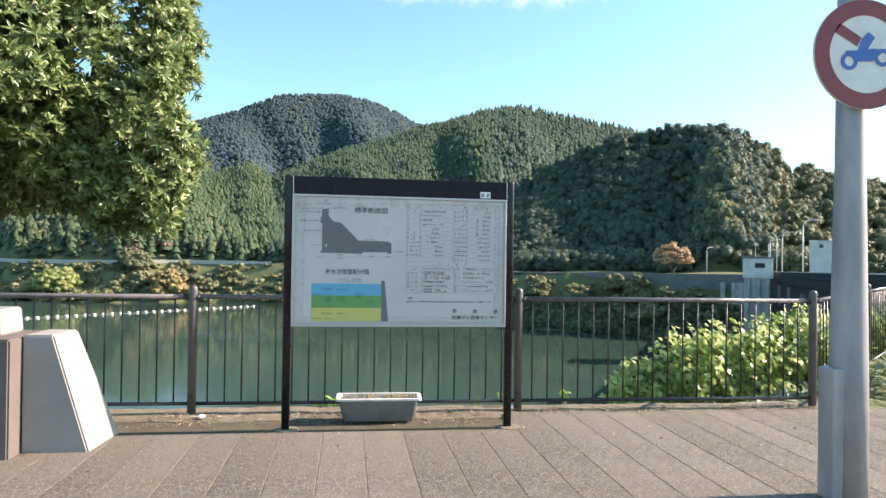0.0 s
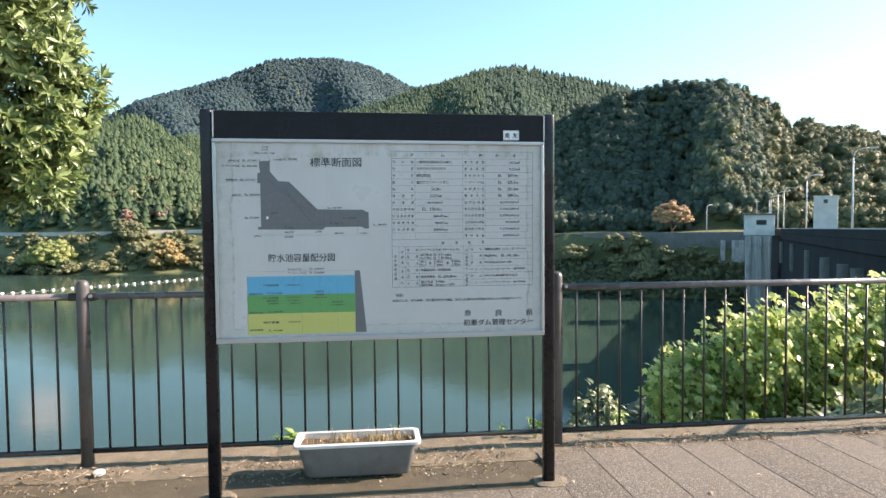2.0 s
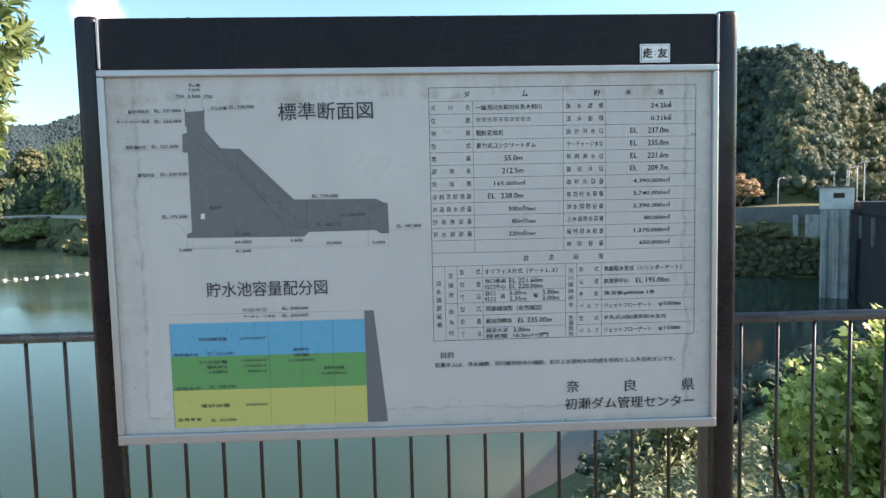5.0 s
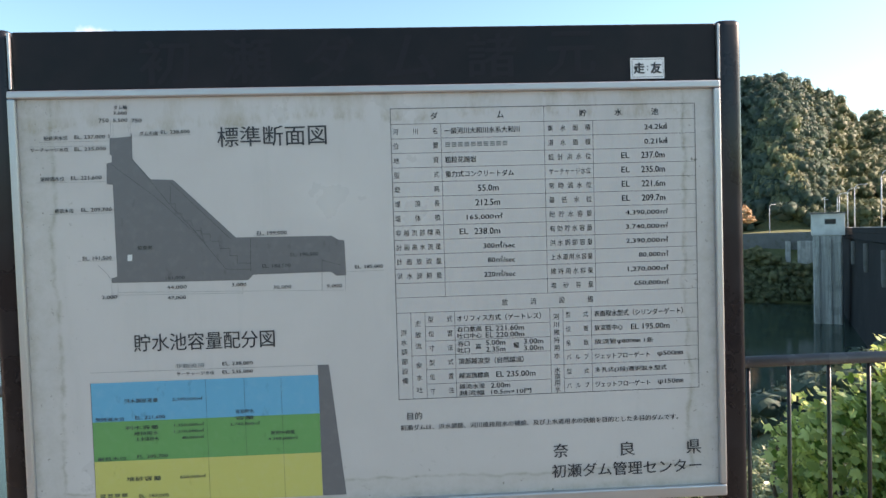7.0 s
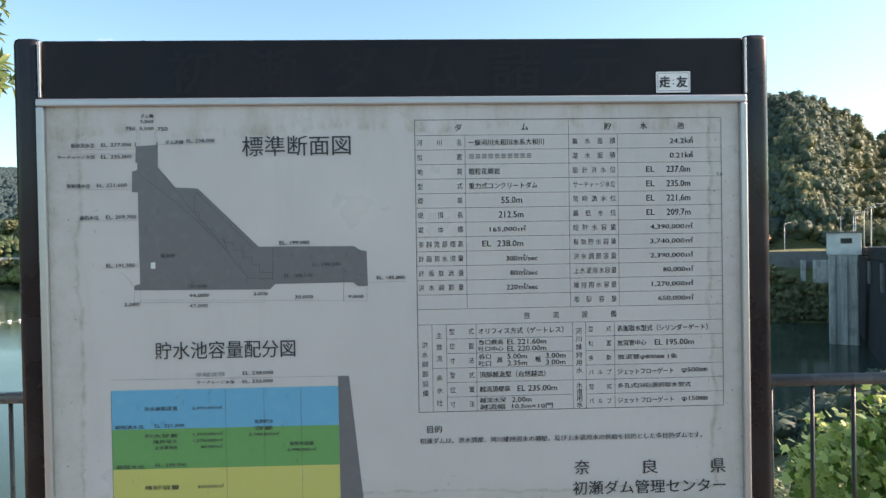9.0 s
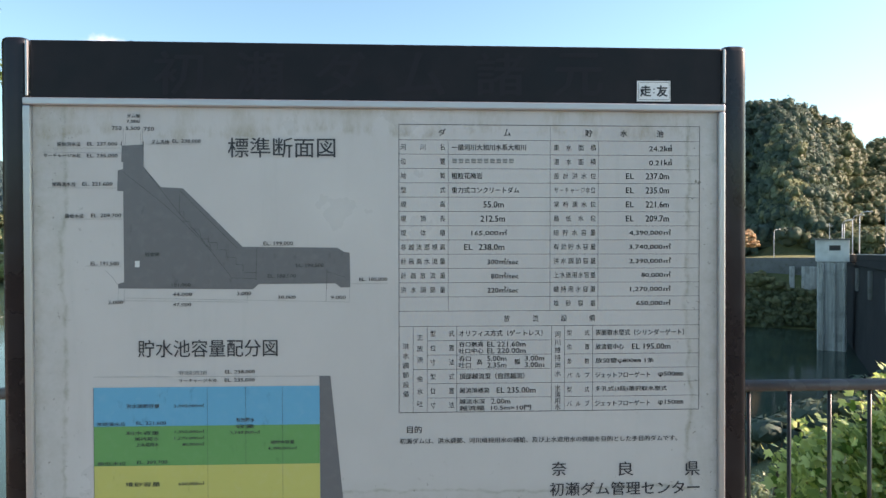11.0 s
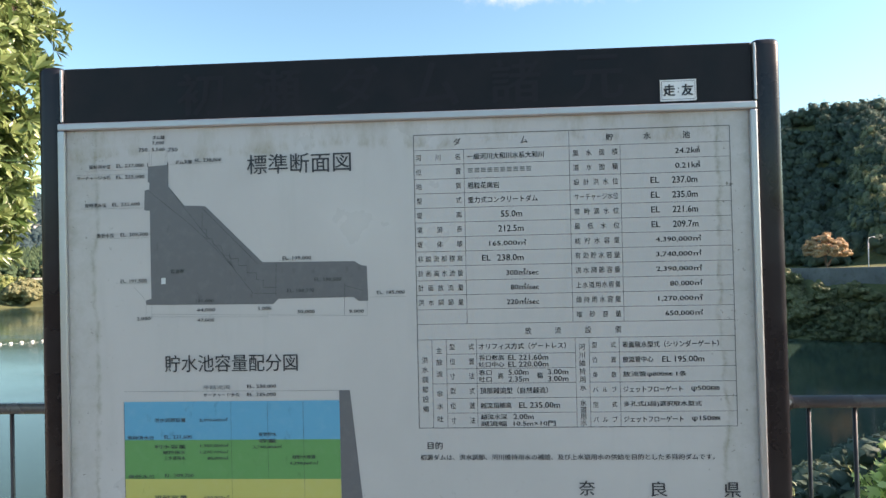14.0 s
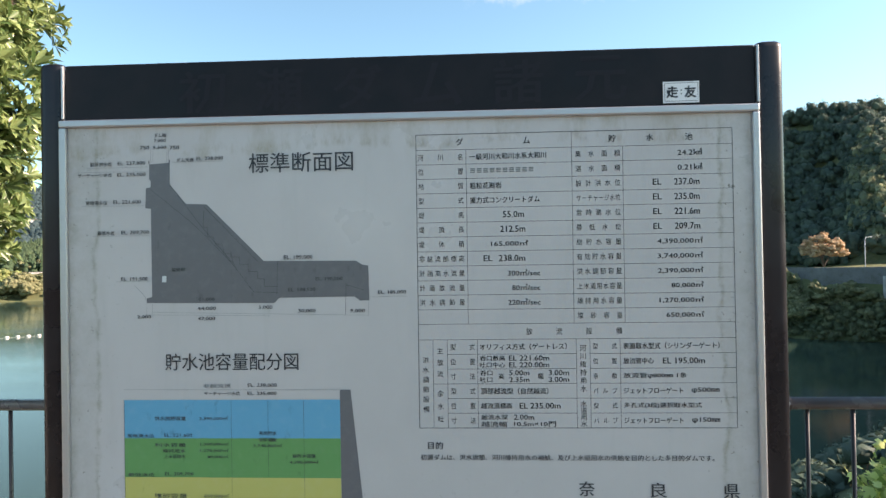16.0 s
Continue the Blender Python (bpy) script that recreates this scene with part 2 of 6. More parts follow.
streaked = k.m
wall_mat = concrete("retaining_wall_concrete", (0.20, 0.20, 0.195), (0.12, 0.12, 0.115), (0.10, 0.105, 0.08), 0.1, 0.2)
road_mat = concrete("pale_road_edge", (0.50, 0.49, 0.46), (0.38, 0.37, 0.35), None, 0.2, 0.2)
white_wall = concrete("white_painted_concrete", (0.70, 0.68, 0.64), (0.56, 0.54, 0.50), None, 0.5, 0.1)
glass_dark = Mat("dark_window_glass", (0.03, 0.035, 0.04), 0.08).m

k = Mat("hill_soil", (0.07, 0.075, 0.04), 0.95, spec=0.2)
col = k.ramp(k.noise(0.05, 6, 0.6), [(0.35, (0.085, 0.105, 0.045)), (0.6, (0.16, 0.18, 0.08)), (0.75, (0.24, 0.23, 0.13))])
k.colour(k.mix(0.3, col, k.ramp(k.noise(0.9, 5, 0.7), [(0.3, (0.05, 0.055, 0.025)), (0.7, (0.22, 0.20, 0.12))])))
k.bump(k.noise(0.4, 6, 0.7), 0.8, 0.6)
ground_mat = k.m

k = Mat("green_reservoir_water", (0.018, 0.062, 0.046), 0.045, spec=0.5)
k.b.inputs["IOR"].default_value = 1.22
k.colour(k.ramp(k.noise(0.012, 4), [(0.3, (0.026, 0.054, 0.040)), (0.7, (0.040, 0.074, 0.057))]))
k.rough(k.ramp(k.noise(0.02, 4, 0.6, stretch=(0.6, 1.6, 1)), [(0.35, 0.04), (0.65, 0.14)]))
k.bump(k.mix(0.4, k.noise(0.35, 5, 0.6, stretch=(0.8, 1.3, 1)), k.noise(1.8, 4, 0.6)), 0.055, 0.2)
water_mat = k.m

k = Mat("grey_planter_plastic", (0.27, 0.27, 0.27), 0.6)
k.colour(k.mix(k.ramp(k.noise(7, 6, 0.65), [(0.42, 0.0), (0.7, 0.7)]), (0.165, 0.162, 0.162), (0.095, 0.09, 0.083)))
k.bump(k.noise(45, 5), 0.2, 0.004)
planter_mat = k.m
k = Mat("pale_planter_rim", (0.55, 0.55, 0.54), 0.55)
k.colour(k.mix(k.ramp(k.noise(14, 6), [(0.45, 0.0), (0.7, 0.5)]), (0.60, 0.60, 0.59), (0.36, 0.34, 0.31)))
rim_mat = k.m
soil_mat = concrete("dry_potting_soil", (0.13, 0.095, 0.06), (0.07, 0.05, 0.035), None, 6, 0.5)
k = Mat("dry_straw", (0.4, 0.3, 0.14), 0.8)
k.colour(k.ramp(k.island(), [(0.0, (0.16, 0.11, 0.05)), (0.5, (0.40, 0.31, 0.15)), (1.0, (0.56, 0.47, 0.27))]))
straw_mat = k.m
k = Mat("dead_leaves", (0.3, 0.2, 0.1), 0.85)
k.colour(k.ramp(k.island(), [(0.0, (0.07, 0.045, 0.028)), (0.45, (0.22, 0.16, 0.095)), (0.8, (0.38, 0.31, 0.21)), (1.0, (0.56, 0.50, 0.40))]))
litter_mat = k.m

k = Mat("galvanised_pole", (0.30, 0.30, 0.32), 0.5, 0.2)
k.colour(k.mix(k.ramp(k.noise(6, 5, stretch=(1, 1, 0.3)), [(0.4, 0.0), (0.68, 0.8)]), (0.26, 0.26, 0.28), (0.42, 0.41, 0.40)))
k.rough(k.ramp(k.noise(11, 5), [(0.3, 0.40), (0.7, 0.6)]))
pole_mat = k.m
sign_red = painted("sign_red", (0.20, 0.016, 0.026), 0.35, (0.28, 0.03, 0.03), 0.8)
sign_white = painted("sign_white", (0.62, 0.60, 0.57), 0.4, (0.45, 0.42, 0.38), 0.7)
sign_blue = painted("sign_blue", (0.02, 0.10, 0.36), 0.4, (0.03, 0.12, 0.3), 0.8)
sticker_white = Mat("sticker_white", (0.80, 0.80, 0.82), 0.4).m
lamp_grey = Mat("lamp_post_paint", (0.62, 0.64, 0.66), 0.45).m
buoy_mat = Mat("buoy_plastic", (0.75, 0.73, 0.66), 0.5).m
buoy_orange = Mat("buoy_orange", (0.65, 0.36, 0.24), 0.5).m
k = Mat("bark", (0.10, 0.075, 0.055), 0.9)
k.colour(k.ramp(k.noise(8, 6, 0.65, stretch=(2, 2, 0.5)), [(0.3, (0.045, 0.035, 0.028)), (0.7, (0.17, 0.13, 0.10))]))
k.bump(k.noise(14, 6, 0.7, stretch=(2, 2, 0.4)), 0.8, 0.02)
bark_mat = k.m

leaf_tree = foliage("evergreen_leaf", (0.055, 0.105, 0.03), (0.30, 0.38, 0.15), 0.34, 0.30)
# the palest vine leaves carry the sun's highlights in their own colour
leaf_vine = foliage("vine_leaf", (0.11, 0.22, 0.038), (0.86, 0.90, 0.36), 0.52, 0.33)
leaf_shrub = foliage("shrub_leaf", (0.09, 0.14, 0.06), (0.36, 0.40, 0.22), 0.3, 0.4)
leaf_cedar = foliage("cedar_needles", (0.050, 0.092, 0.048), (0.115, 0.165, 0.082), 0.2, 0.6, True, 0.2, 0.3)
# far, middle and near hill: distance haze put into the bluish leaf colours
leaf_far = foliage("hazed_far_cedar_needles", (0.046, 0.080, 0.086), (0.062, 0.100, 0.098), 0.12, 0.7, True, 0.15, 0.1)
leaf_mid = foliage("hazed_middle_cedar_needles", (0.044, 0.082, 0.062), (0.085, 0.135, 0.085), 0.15, 0.65, True, 0.2, 0.25)
leaf_broad = foliage("hazed_broadleaf_crown", (0.076, 0.118, 0.094), (0.120, 0.165, 0.110), 0.22, 0.6, True, 0.15, 0.25)
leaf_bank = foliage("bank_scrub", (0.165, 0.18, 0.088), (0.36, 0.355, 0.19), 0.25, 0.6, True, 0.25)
# paler than the vines themselves: sun on the spur put into the colour
leaf_draped = foliage("sunlit_vine_draped_crown", (0.13, 0.16, 0.08), (0.36, 0.38, 0.21), 0.25, 0.5, True, 0.3, 0.4)
leaf_orange = foliage("autumn_leaf", (0.44, 0.27, 0.13), (0.66, 0.46, 0.28), 0.3, 0.6)
grass_mat = foliage("weed_leaf", (0.10, 0.22, 0.03), (0.28, 0.42, 0.08), 0.4, 0.45)
leaf_rust = foliage("rusty_leaf", (0.20, 0.155, 0.06), (0.40, 0.31, 0.13), 0.2, 0.6)
leaf_pink = foliage("pink_brown_twigs", (0.26, 0.15, 0.12), (0.42, 0.28, 0.22), 0.2, 0.6)
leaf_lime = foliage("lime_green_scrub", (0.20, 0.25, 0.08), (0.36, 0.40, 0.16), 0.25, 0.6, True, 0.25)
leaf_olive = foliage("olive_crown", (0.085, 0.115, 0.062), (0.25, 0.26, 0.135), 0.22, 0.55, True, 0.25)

# ---- building helpers ----
def part(name, bm, material, parent=None, label="", smooth=False):
    """Links a bmesh as one mesh object, under a thing or a part if one is given."""
    me = bpy.data.meshes.new(name)
    bm.to_mesh(me)
    bm.free()
    me.materials.append(material)
    if smooth:
        for p in me.polygons:
            p.use_smooth = True
    ob = new(name, me)
    ob.parent = parent
    if label:
        tagged(ob, label)
    return ob


def thing(name, label, category, group="", kind="", at=(0, 0, 0)):
    ob = new(name)
    ob.location = at
    return tagged(ob, label, category, group, kind)


def box(bm, x0, x1, y0, y1, z0, z1, bevel=0.0, seg=2):
    vs = [bm.verts.new((x, y, z)) for z in (z0, z1) for y in (y0, y1) for x in (x0, x1)]
    fs = [bm.faces.new([vs[i] for i in q]) for q in ((0, 2, 3, 1), (4, 5, 7, 6), (0, 1, 5, 4), (2, 6, 7, 3), (0, 4, 6, 2), (1, 3, 7, 5))]
    if bevel:
        es = list({e for f in fs for e in f.edges})
        bmesh.ops.bevel(bm, geom=es, offset=bevel, segments=seg, affect="EDGES", profile=0.5)
    return bm


def lathe(bm, rings, sides=12, at=(0, 0), squash=2.0, turn=None):
    """A closed body round a vertical line: rings of (z, radius); squash over 2 squares the outline."""
    loops = []
    for z, r in rings:
        lp = []
        for i in range(sides):
            a = 2 * math.pi * (i + 0.5) / sides
            c, s = math.cos(a), math.sin(a)
            k = (abs(c) ** squash + abs(s) ** squash) ** (-1 / squash)
            lp.append(bm.verts.new((at[0] + r * c * k, at[1] + r * s * k, z)))
        loops.append(lp)
    for a, b in zip(loops, loops[1:]):
        for i in range(sides):
            bm.faces.new((a[i], a[(i + 1) % sides], b[(i + 1) % sides], b[i]))
    bm.faces.new(loops[0][::-1])
    bm.faces.new(loops[-1])
    return bm


def tube(bm, pts, radius, sides=8):
    """A tube along a line of points; radius may be one number or one for each point."""
    pts = [Vector(p) for p in pts]
    rad = radius if isinstance(radius, (list, tuple)) else [radius] * len(pts)
    loops = []
    for i, p in enumerate(pts):
        d = (pts[min(i + 1, len(pts) - 1)] - pts[max(i - 1, 0)]).normalized()
        u = d.cross(Vector((0, 0, 1)) if abs(d.z) < 0.95 else Vector((1, 0, 0))).normalized()
        v = d.cross(u)
        loops.append([bm.verts.new(p + rad[i] * (math.cos(2 * math.pi * j / sides) * u + math.sin(2 * math.pi * j / sides) * v)) for j in range(sides)])
    for a, b in zip(loops, loops[1:]):
        for j in range(sides):
            bm.faces.new((a[j], a[(j + 1) % sides], b[(j + 1) % sides], b[j]))
    bm.faces.new(loops[0][::-1])
    bm.faces.new(loops[-1])
    return bm


def mesh_from(name, verts, faces, material, parent=None, tint=None, smooth=False):
    me = bpy.data.meshes.new(name)
    me.from_pydata(verts, [], faces)
    me.materials.append(material)
    if tint is not None:
        a = me.attributes.new("tint", "FLOAT", "POINT")
        a.data.foreach_set("value", np.asarray(tint, dtype=np.float32))
    if smooth:
        me.polygons.foreach_set("use_smooth", [True] * len(me.polygons))
    ob = new(name, me)
    ob.parent = parent
    return ob


def scatter(name, templates, poses, material, parent=None, tint=None):
    """One mesh of many small copies. templates: (verts n x 3, triangles m x 3, and for rounded masses normals n x 3)."""
    vv, ff, tt, nn, off = [], [], [], [], 0
    for i, (w, m) in enumerate(poses):
        v, f = templates[w][:2]
        vv.append(v @ m[:3, :3].T + m[:3, 3])
        ff.append(f + off)
        if len(templates[w]) > 2:
            nn.append(templates[w][2] @ m[:3, :3].T)
        off += len(v)
        if tint is not None:
            tt.append(np.full(len(v), tint[i]))
    V, F = np.concatenate(vv), np.concatenate(ff)
    me = bpy.data.meshes.new(name)
    me.vertices.add(len(V))
    me.vertices.foreach_set("co", V.astype(np.float32).ravel())
    me.loops.add(F.size)
    me.loops.foreach_set("vertex_index", F.astype(np.int32).ravel())
    me.polygons.add(len(F))
    me.polygons.foreach_set("loop_start", np.arange(0, F.size, 3, dtype=np.int32))
    me.polygons.foreach_set("loop_total", np.full(len(F), 3, dtype=np.int32))
    me.update(calc_edges=True)
    if nn:
        N = np.concatenate(nn)
        N /= np.linalg.norm(N, axis=1)[:, None] + 1e-9
        me.polygons.foreach_set("use_smooth", np.ones(len(F), dtype=bool))
        free = me.attributes.new("custom_normal", "FLOAT_VECTOR", "POINT")
        free.data.foreach_set("vector", N.astype(np.float32).ravel())
    me.materials.append(material)
    if tint is not None:
        a = me.attributes.new("tint", "FLOAT", "POINT")
        a.data.foreach_set("value", np.concatenate(tt).astype(np.float32))
    ob = new(name, me)
    ob.parent = parent
    return ob


def placed(x, y, z, s=1.0, rz=0.0, tilt=0.0, lean=0.0, sz=None):
    """A 4 x 4 array: place, size, turn about z, and a tilt; sz sets the height's own size."""
    m = pose(x, y, z, math.degrees(tilt), math.degrees(lean), math.degrees(rz)) @ Matrix.Diagonal((s, s, sz if sz else s, 1))
    return np.array(m)


# ---- the land: one sheet with the reservoir's basin, the banks and the hills ----
WATER = -19.5
CORNER = (4.48, 6.374)
RUN = (math.cos(radians(43)), math.sin(radians(43)))  # the way the fence takes past its corner


def shore(az):
    """Distance of the far waterline."""
    return np.interp(az, [-60, -32, -28.7, -26, -23.4, -19.6, -14.4, -2, 12, 24, 32, 60], [455, 450, 440, 340, 316, 296, 298, 262, 200, 186, 186, 200])


def shelf(az):
    """Distance and height of the far bank's road."""
    return shore(az) + np.interp(az, [-30, -10, 12, 22, 25, 30], [34, 26, 17, 15, 6, 5]), np.interp(az, [-32, -14, 8, 15, 22, 30], [-4.6, -3.4, -3.6, -3.7, -3.1, -2.8])


def hill_foot(az):
    """Where the wooded slopes begin, behind the road."""
    return shore(az) + np.interp(az, [-30, -10, 12, 30], [34, 26, 17, 15]) + 9


def ridge_far(az):
    el = np.interp(az, [-50, -40, -34, -31.6, -28.4, -27, -25.7, -24.4, -23.4, -22.8, -22, -20.8, -19.3, -17.7, -15.3, -13.2, -11, -9.2, -7.8, -5.5, -2.2, 0.2, 2.2, 3.2, 4.6, 9, 16, 24, 34],
                   [3.4, 4.8, 5.5, 5.6, 5.7, 6.3, 6.7, 7.2, 7.7, 7.9, 7.75, 7.55, 7.95, 8.95, 9.8, 10.4, 11.2, 12.0, 12.6, 12.85, 12.95, 12.5, 11.7, 11.1, 10.6, 9.0, 7.0, 3.0, 0])
    return 2100 + 90 * np.sin(radians(1) * az * 6), el


def ridge_mid(az):
    return 900 + 0 * az, np.interp(az, [-18, -12, -6.5, -2.7, 2.1, 4.6, 6, 7.9, 9.8, 11.2, 13.1, 15, 17.2, 19.5, 21.7, 26, 30, 34], [0, 3.2, 6.4, 8.0, 9.5, 10.35, 10.55, 11.15, 11.7, 11.9, 11.9, 11.4, 10.95, 10.4, 9.9, 7.2, 3.0, 0])


def ridge_near(az):
    return 305 + 0 * az, np.interp(az, [6, 9, 12.3, 14.4, 17.9, 20.8, 23.4, 25, 26.3, 28.6, 29.4, 31.3, 32.2, 33, 34.9, 36, 40, 46], [0, 2.6, 4.7, 6.3, 7.9, 9.4, 9.2, 9.6, 9.5, 9.3, 8.8, 8.1, 7.5, 6.2, 5.9, 5.6, 4.8, 3.0])


def ridge_spur(az):
    """A rounded wooded spur above the far road."""
    return 455 + 0 * az, np.interp(az, [-23, -21, -20.2, -18.8, -17.6, -16, -15, -13.8, -12], [0, 0.6, 1.6, 3.0, 3.6, 3.4, 2.4, 0.8, 0])


def ridge_left(az):
    """The long sunlit slope behind it, falling to the left."""
    return 650 + 0 * az, np.interp(az, [-34, -32, -30.1, -28.3, -26.4, -24.5, -22, -20, -18.7, -17.3, -15.8, -14.1, -12.9, -10], [0, 0.2, 2.4, 3.4, 4.1, 4.7, 6.2, 6.7, 7.1, 7.3, 6.4, 5.0, 3.7, 1.5])


def land(x, y):
    x, y = np.asarray(x, float), np.asarray(y, float)
    d = np.hypot(x, y)
    az = np.degrees(np.arctan2(x, y))
    s = (x - CORNER[0]) * RUN[0] + (y - CORNER[1]) * RUN[1]
    side = -(x - CORNER[0]) * RUN[1] + (y - CORNER[1]) * RUN[0]
    past = np.minimum(y - 6.62, np.maximum(side - 0.3, s - 30))
    z = -0.12 - 0.66 * np.maximum(past, 0)
    z = np.maximum(z, -27)
    sd, sz = shelf(az)
    f = shore(az)
    front = (np.abs(az) < 100).astype(float)
    bank = np.where(d < f, -27 + (WATER + 27) * np.clip((d - f + 40) / 40, 0, 1), WATER + (sz - WATER) * np.clip((d - f) / (sd - f), 0, 1))
    far = bank
    for k, ridge in enumerate((ridge_far, ridge_mid, ridge_near, ridge_spur, ridge_left)):
        rd, el = ridge(az)
        top = 1.4 + rd * np.tan(np.radians(np.maximum(el, 0.2)))
        foot = hill_foot(az)
        u = np.clip((d - foot) / np.maximum(rd - foot, 0.1), 0, 1)
        wave = np.sin(np.pi * u) * (u < 1)
        spur = (0.05, 0.035, 0.03, 0.01, 0.01)[k] * wave * (np.sin(az * (0.42, 0.5, 0.8, 0.8, 0.8)[k] + k + 2.2 * u) + 0.45 * np.sin(az * 1.3 + 5 * u))
        if k == 2:
            # a steep nose of rock at its right end shades the hollow beside it
            steep = np.interp(az, [12, 22, 25, 27.4, 29.2, 31, 36], [1.5, 1.9, 1.65, 0.85, 0.70, 0.95, 1.1])
        rise = sz + (top - sz) * (u ** (steep if k == 2 else (1.35, 1.2, 1.0, 0.6, 0.75)[k]) + spur)
        over = top - 0.35 * (d - rd)
        hill = np.where(d < rd, np.where(d > foot, rise, -30), over)
        far = np.maximum(far, np.where(rd > foot + 15, hill, -30))
    return np.maximum(z, np.where(front > 0, far, -27))


az_steps = np.concatenate([np.arange(-180, -60, 6.0), np.arange(-60, 60, 0.6), np.arange(60, 180, 6.0)])
d_steps = np.concatenate([np.linspace(0.5, 40, 60), np.geomspace(41, 170, 26), np.linspace(173, 330, 64), np.geomspace(336, 2300, 90), np.geomspace(2400, 4800, 10)])
A, D = np.meshgrid(np.radians(az_steps), d_steps)
gx, gy = D * np.sin(A), D * np.cos(A)
gz = land(gx, gy)
gz += np.where(D > 60, 0.6 * np.sin(gx * 0.11) * np.sin(gy * 0.13), 0)
na, nd = len(az_steps), len(d_steps)
ids = np.arange(na * nd).reshape(nd, na)
quads = np.stack([ids[:-1, :], np.roll(ids, -1, 1)[:-1, :], np.roll(ids, -1, 1)[1:, :], ids[1:, :]], -1).reshape(-1, 4)
cap = [tuple(int(i) for i in ids[0][::-1])]
ground = mesh_from("ground", np.stack([gx, gy, gz], -1).reshape(-1, 3).tolist(), quads.tolist() + cap, ground_mat, smooth=True)
tagged(ground, "scrubby brown and green slopes round a reservoir", "ground", kind="structure")

bm = bmesh.new()
wv = [bm.verts.new((x, y, WATER)) for x, y in ((-900, 8), (300, 8), (300, 700), (-900, 700))]
bm.faces.new(wv)
water = part("water", bm, water_mat)
tagged(water, "still dark green reservoir water reflecting the hills", "water", kind="structure")

from mathutils.geometry import tessellate_polygon

# ---- the terrace: paving, gutter and kerb ----
PAVE_TURN = radians(1.7)
bm = bmesh.new()
box(bm, -30, 40, -40, 5.66, -0.30, -0.002)
box(bm, 1.40, 40, 5.6605, 6.232, -0.30, -0.002)
pavement = part("pavement", bm, joint_mat)
tagged(pavement, "brown-grey washed concrete paving in long strips with dark dirty joints", "pavement", kind="structure")

bm = bmesh.new()
GN = 90
for i in range(GN):
    xa, xb = -8 + 9.36 * i / GN, -8 + 9.36 * (i + 1) / GN
    rows = []
    for x in (xa, xb):
        rows.append([bm.verts.new((x, y, z + 0.006 * noise.noise(Vector((x * 3, y * 5, 2))))) for y, z in ((5.665, -0.03), (5.67, -0.004), (5.80, -0.010), (5.95, -0.016), (6.06, -0.022), (6.135, -0.028))])
    for a, b, c, e in zip(rows[0], rows[1], rows[1][1:], rows[0][1:]):
        bm.faces.new((a, b, c, e))
bmesh.ops.remove_doubles(bm, verts=bm.verts, dist=0.0005)
gutter = part("gutter", bm, gutter_mat, smooth=True)
tagged(gutter, "mossy pale concrete gutter along the kerb, stained with dirt", "gutter", kind="structure")

bm = bmesh.new()
KN = 150
prof = ((6.120, -0.07), (6.124, -0.022), (6.145, -0.010), (6.36, -0.006), (6.56, -0.002), (6.58, -0.02), (6.58, -0.4))
last = None
for i in range(KN + 1):
    x = -9 + (4.75 + 9) * i / KN
    row = []
    for j, (y, z) in enumerate(prof):
        n1 = noise.noise(Vector((x * 2.3, y * 3, 1))) + 0.6 * noise.noise(Vector((x * 9, y * 9, 4)))
        row.append(bm.verts.new((x, y + (0.018 * n1 if j in (1, 2) else 0), z + (0.012 * n1 if 0 < j < 5 else 0))))
    if last:
        for a, b, c, e in zip(last, row, row[1:], last[1:]):
            bm.faces.new((a, b, c, e))
    last = row
kerb = part("kerb", bm, kerb_mat, smooth=False)
tagged(kerb, "low crumbling concrete kerb under the fence", "kerb", kind="structure")

# ---- the information board ----
board = thing("information_board", "dark brown framed information board with a weathered white printed sheet", "sign board", at=(0.386, 5.745, 0))


def under_board(name, bm, mat, label="", smooth=False):
    ob = part(name, bm, mat, board, label, smooth)
    ob.matrix_parent_inverse = Matrix.Translation(-board.location)
    return ob


def tilted(bm, z_from=1.8):
    """The head of the board hangs a little: its top falls towards +x."""
    for v in bm.verts:
        if v.co.z > z_from:
            v.co.z -= 0.0074 * (v.co.x - 0.4)
    return bm


for px, top in ((-0.5155, 2.060), (1.3045, 2.047)):
    bm = bmesh.new()
    lathe(bm, [(-0.1, 0.0325), (top - 0.014, 0.0325), (top - 0.004, 0.0305), (top, 0.026)], 40, (px, 5.737), 3.6)
    under_board("post", bm, post_brown, smooth=True)
    bm = bmesh.new()
    lathe(bm, [(-0.03, 0.105), (0.004, 0.095), (0.010, 0.07)], 9, (px + 0.01, 5.735), 2.6)
    under_board("footing", bm, kerb_mat, "rough grey mortar footing")
bm = bmesh.new()
box(bm, -0.474, 1.2695, 5.708, 5.772, 1.902, 2.047, 0.004)
under_board("header", tilted(bm), board_black, "near-black header with the ghosts of removed letters")
bm = bmesh.new()
box(bm, -0.468, 1.262, 5.712, 5.760, 0.845, 1.890, 0.002)
under_board("backing", bm, board_black)
for xa in (-0.4810, 1.2700):
    bm = bmesh.new()
    box(bm, xa, xa + 0.006, 5.700, 5.712, 1.906, 2.044, 0.001)
    under_board("side_strip", tilted(bm), aluminium, "thin pale metal strip")
for nm, q in (("frame_top", (-0.4825, 1.2715, 1.881, 1.9005)), ("frame_bottom", (-0.4825, 1.2715, 0.836, 0.866)), ("frame_side", (-0.4825, -0.463, 0.866, 1.881)), ("frame_side", (1.2535, 1.2715, 0.866, 1.881))):
    bm = bmesh.new()
    box(bm, q[0], q[1], 5.688, 5.722, q[2], q[3], 0.004)
    under_board(nm, tilted(bm), aluminium, "dull silver metal frame rail")
bm = bmesh.new()
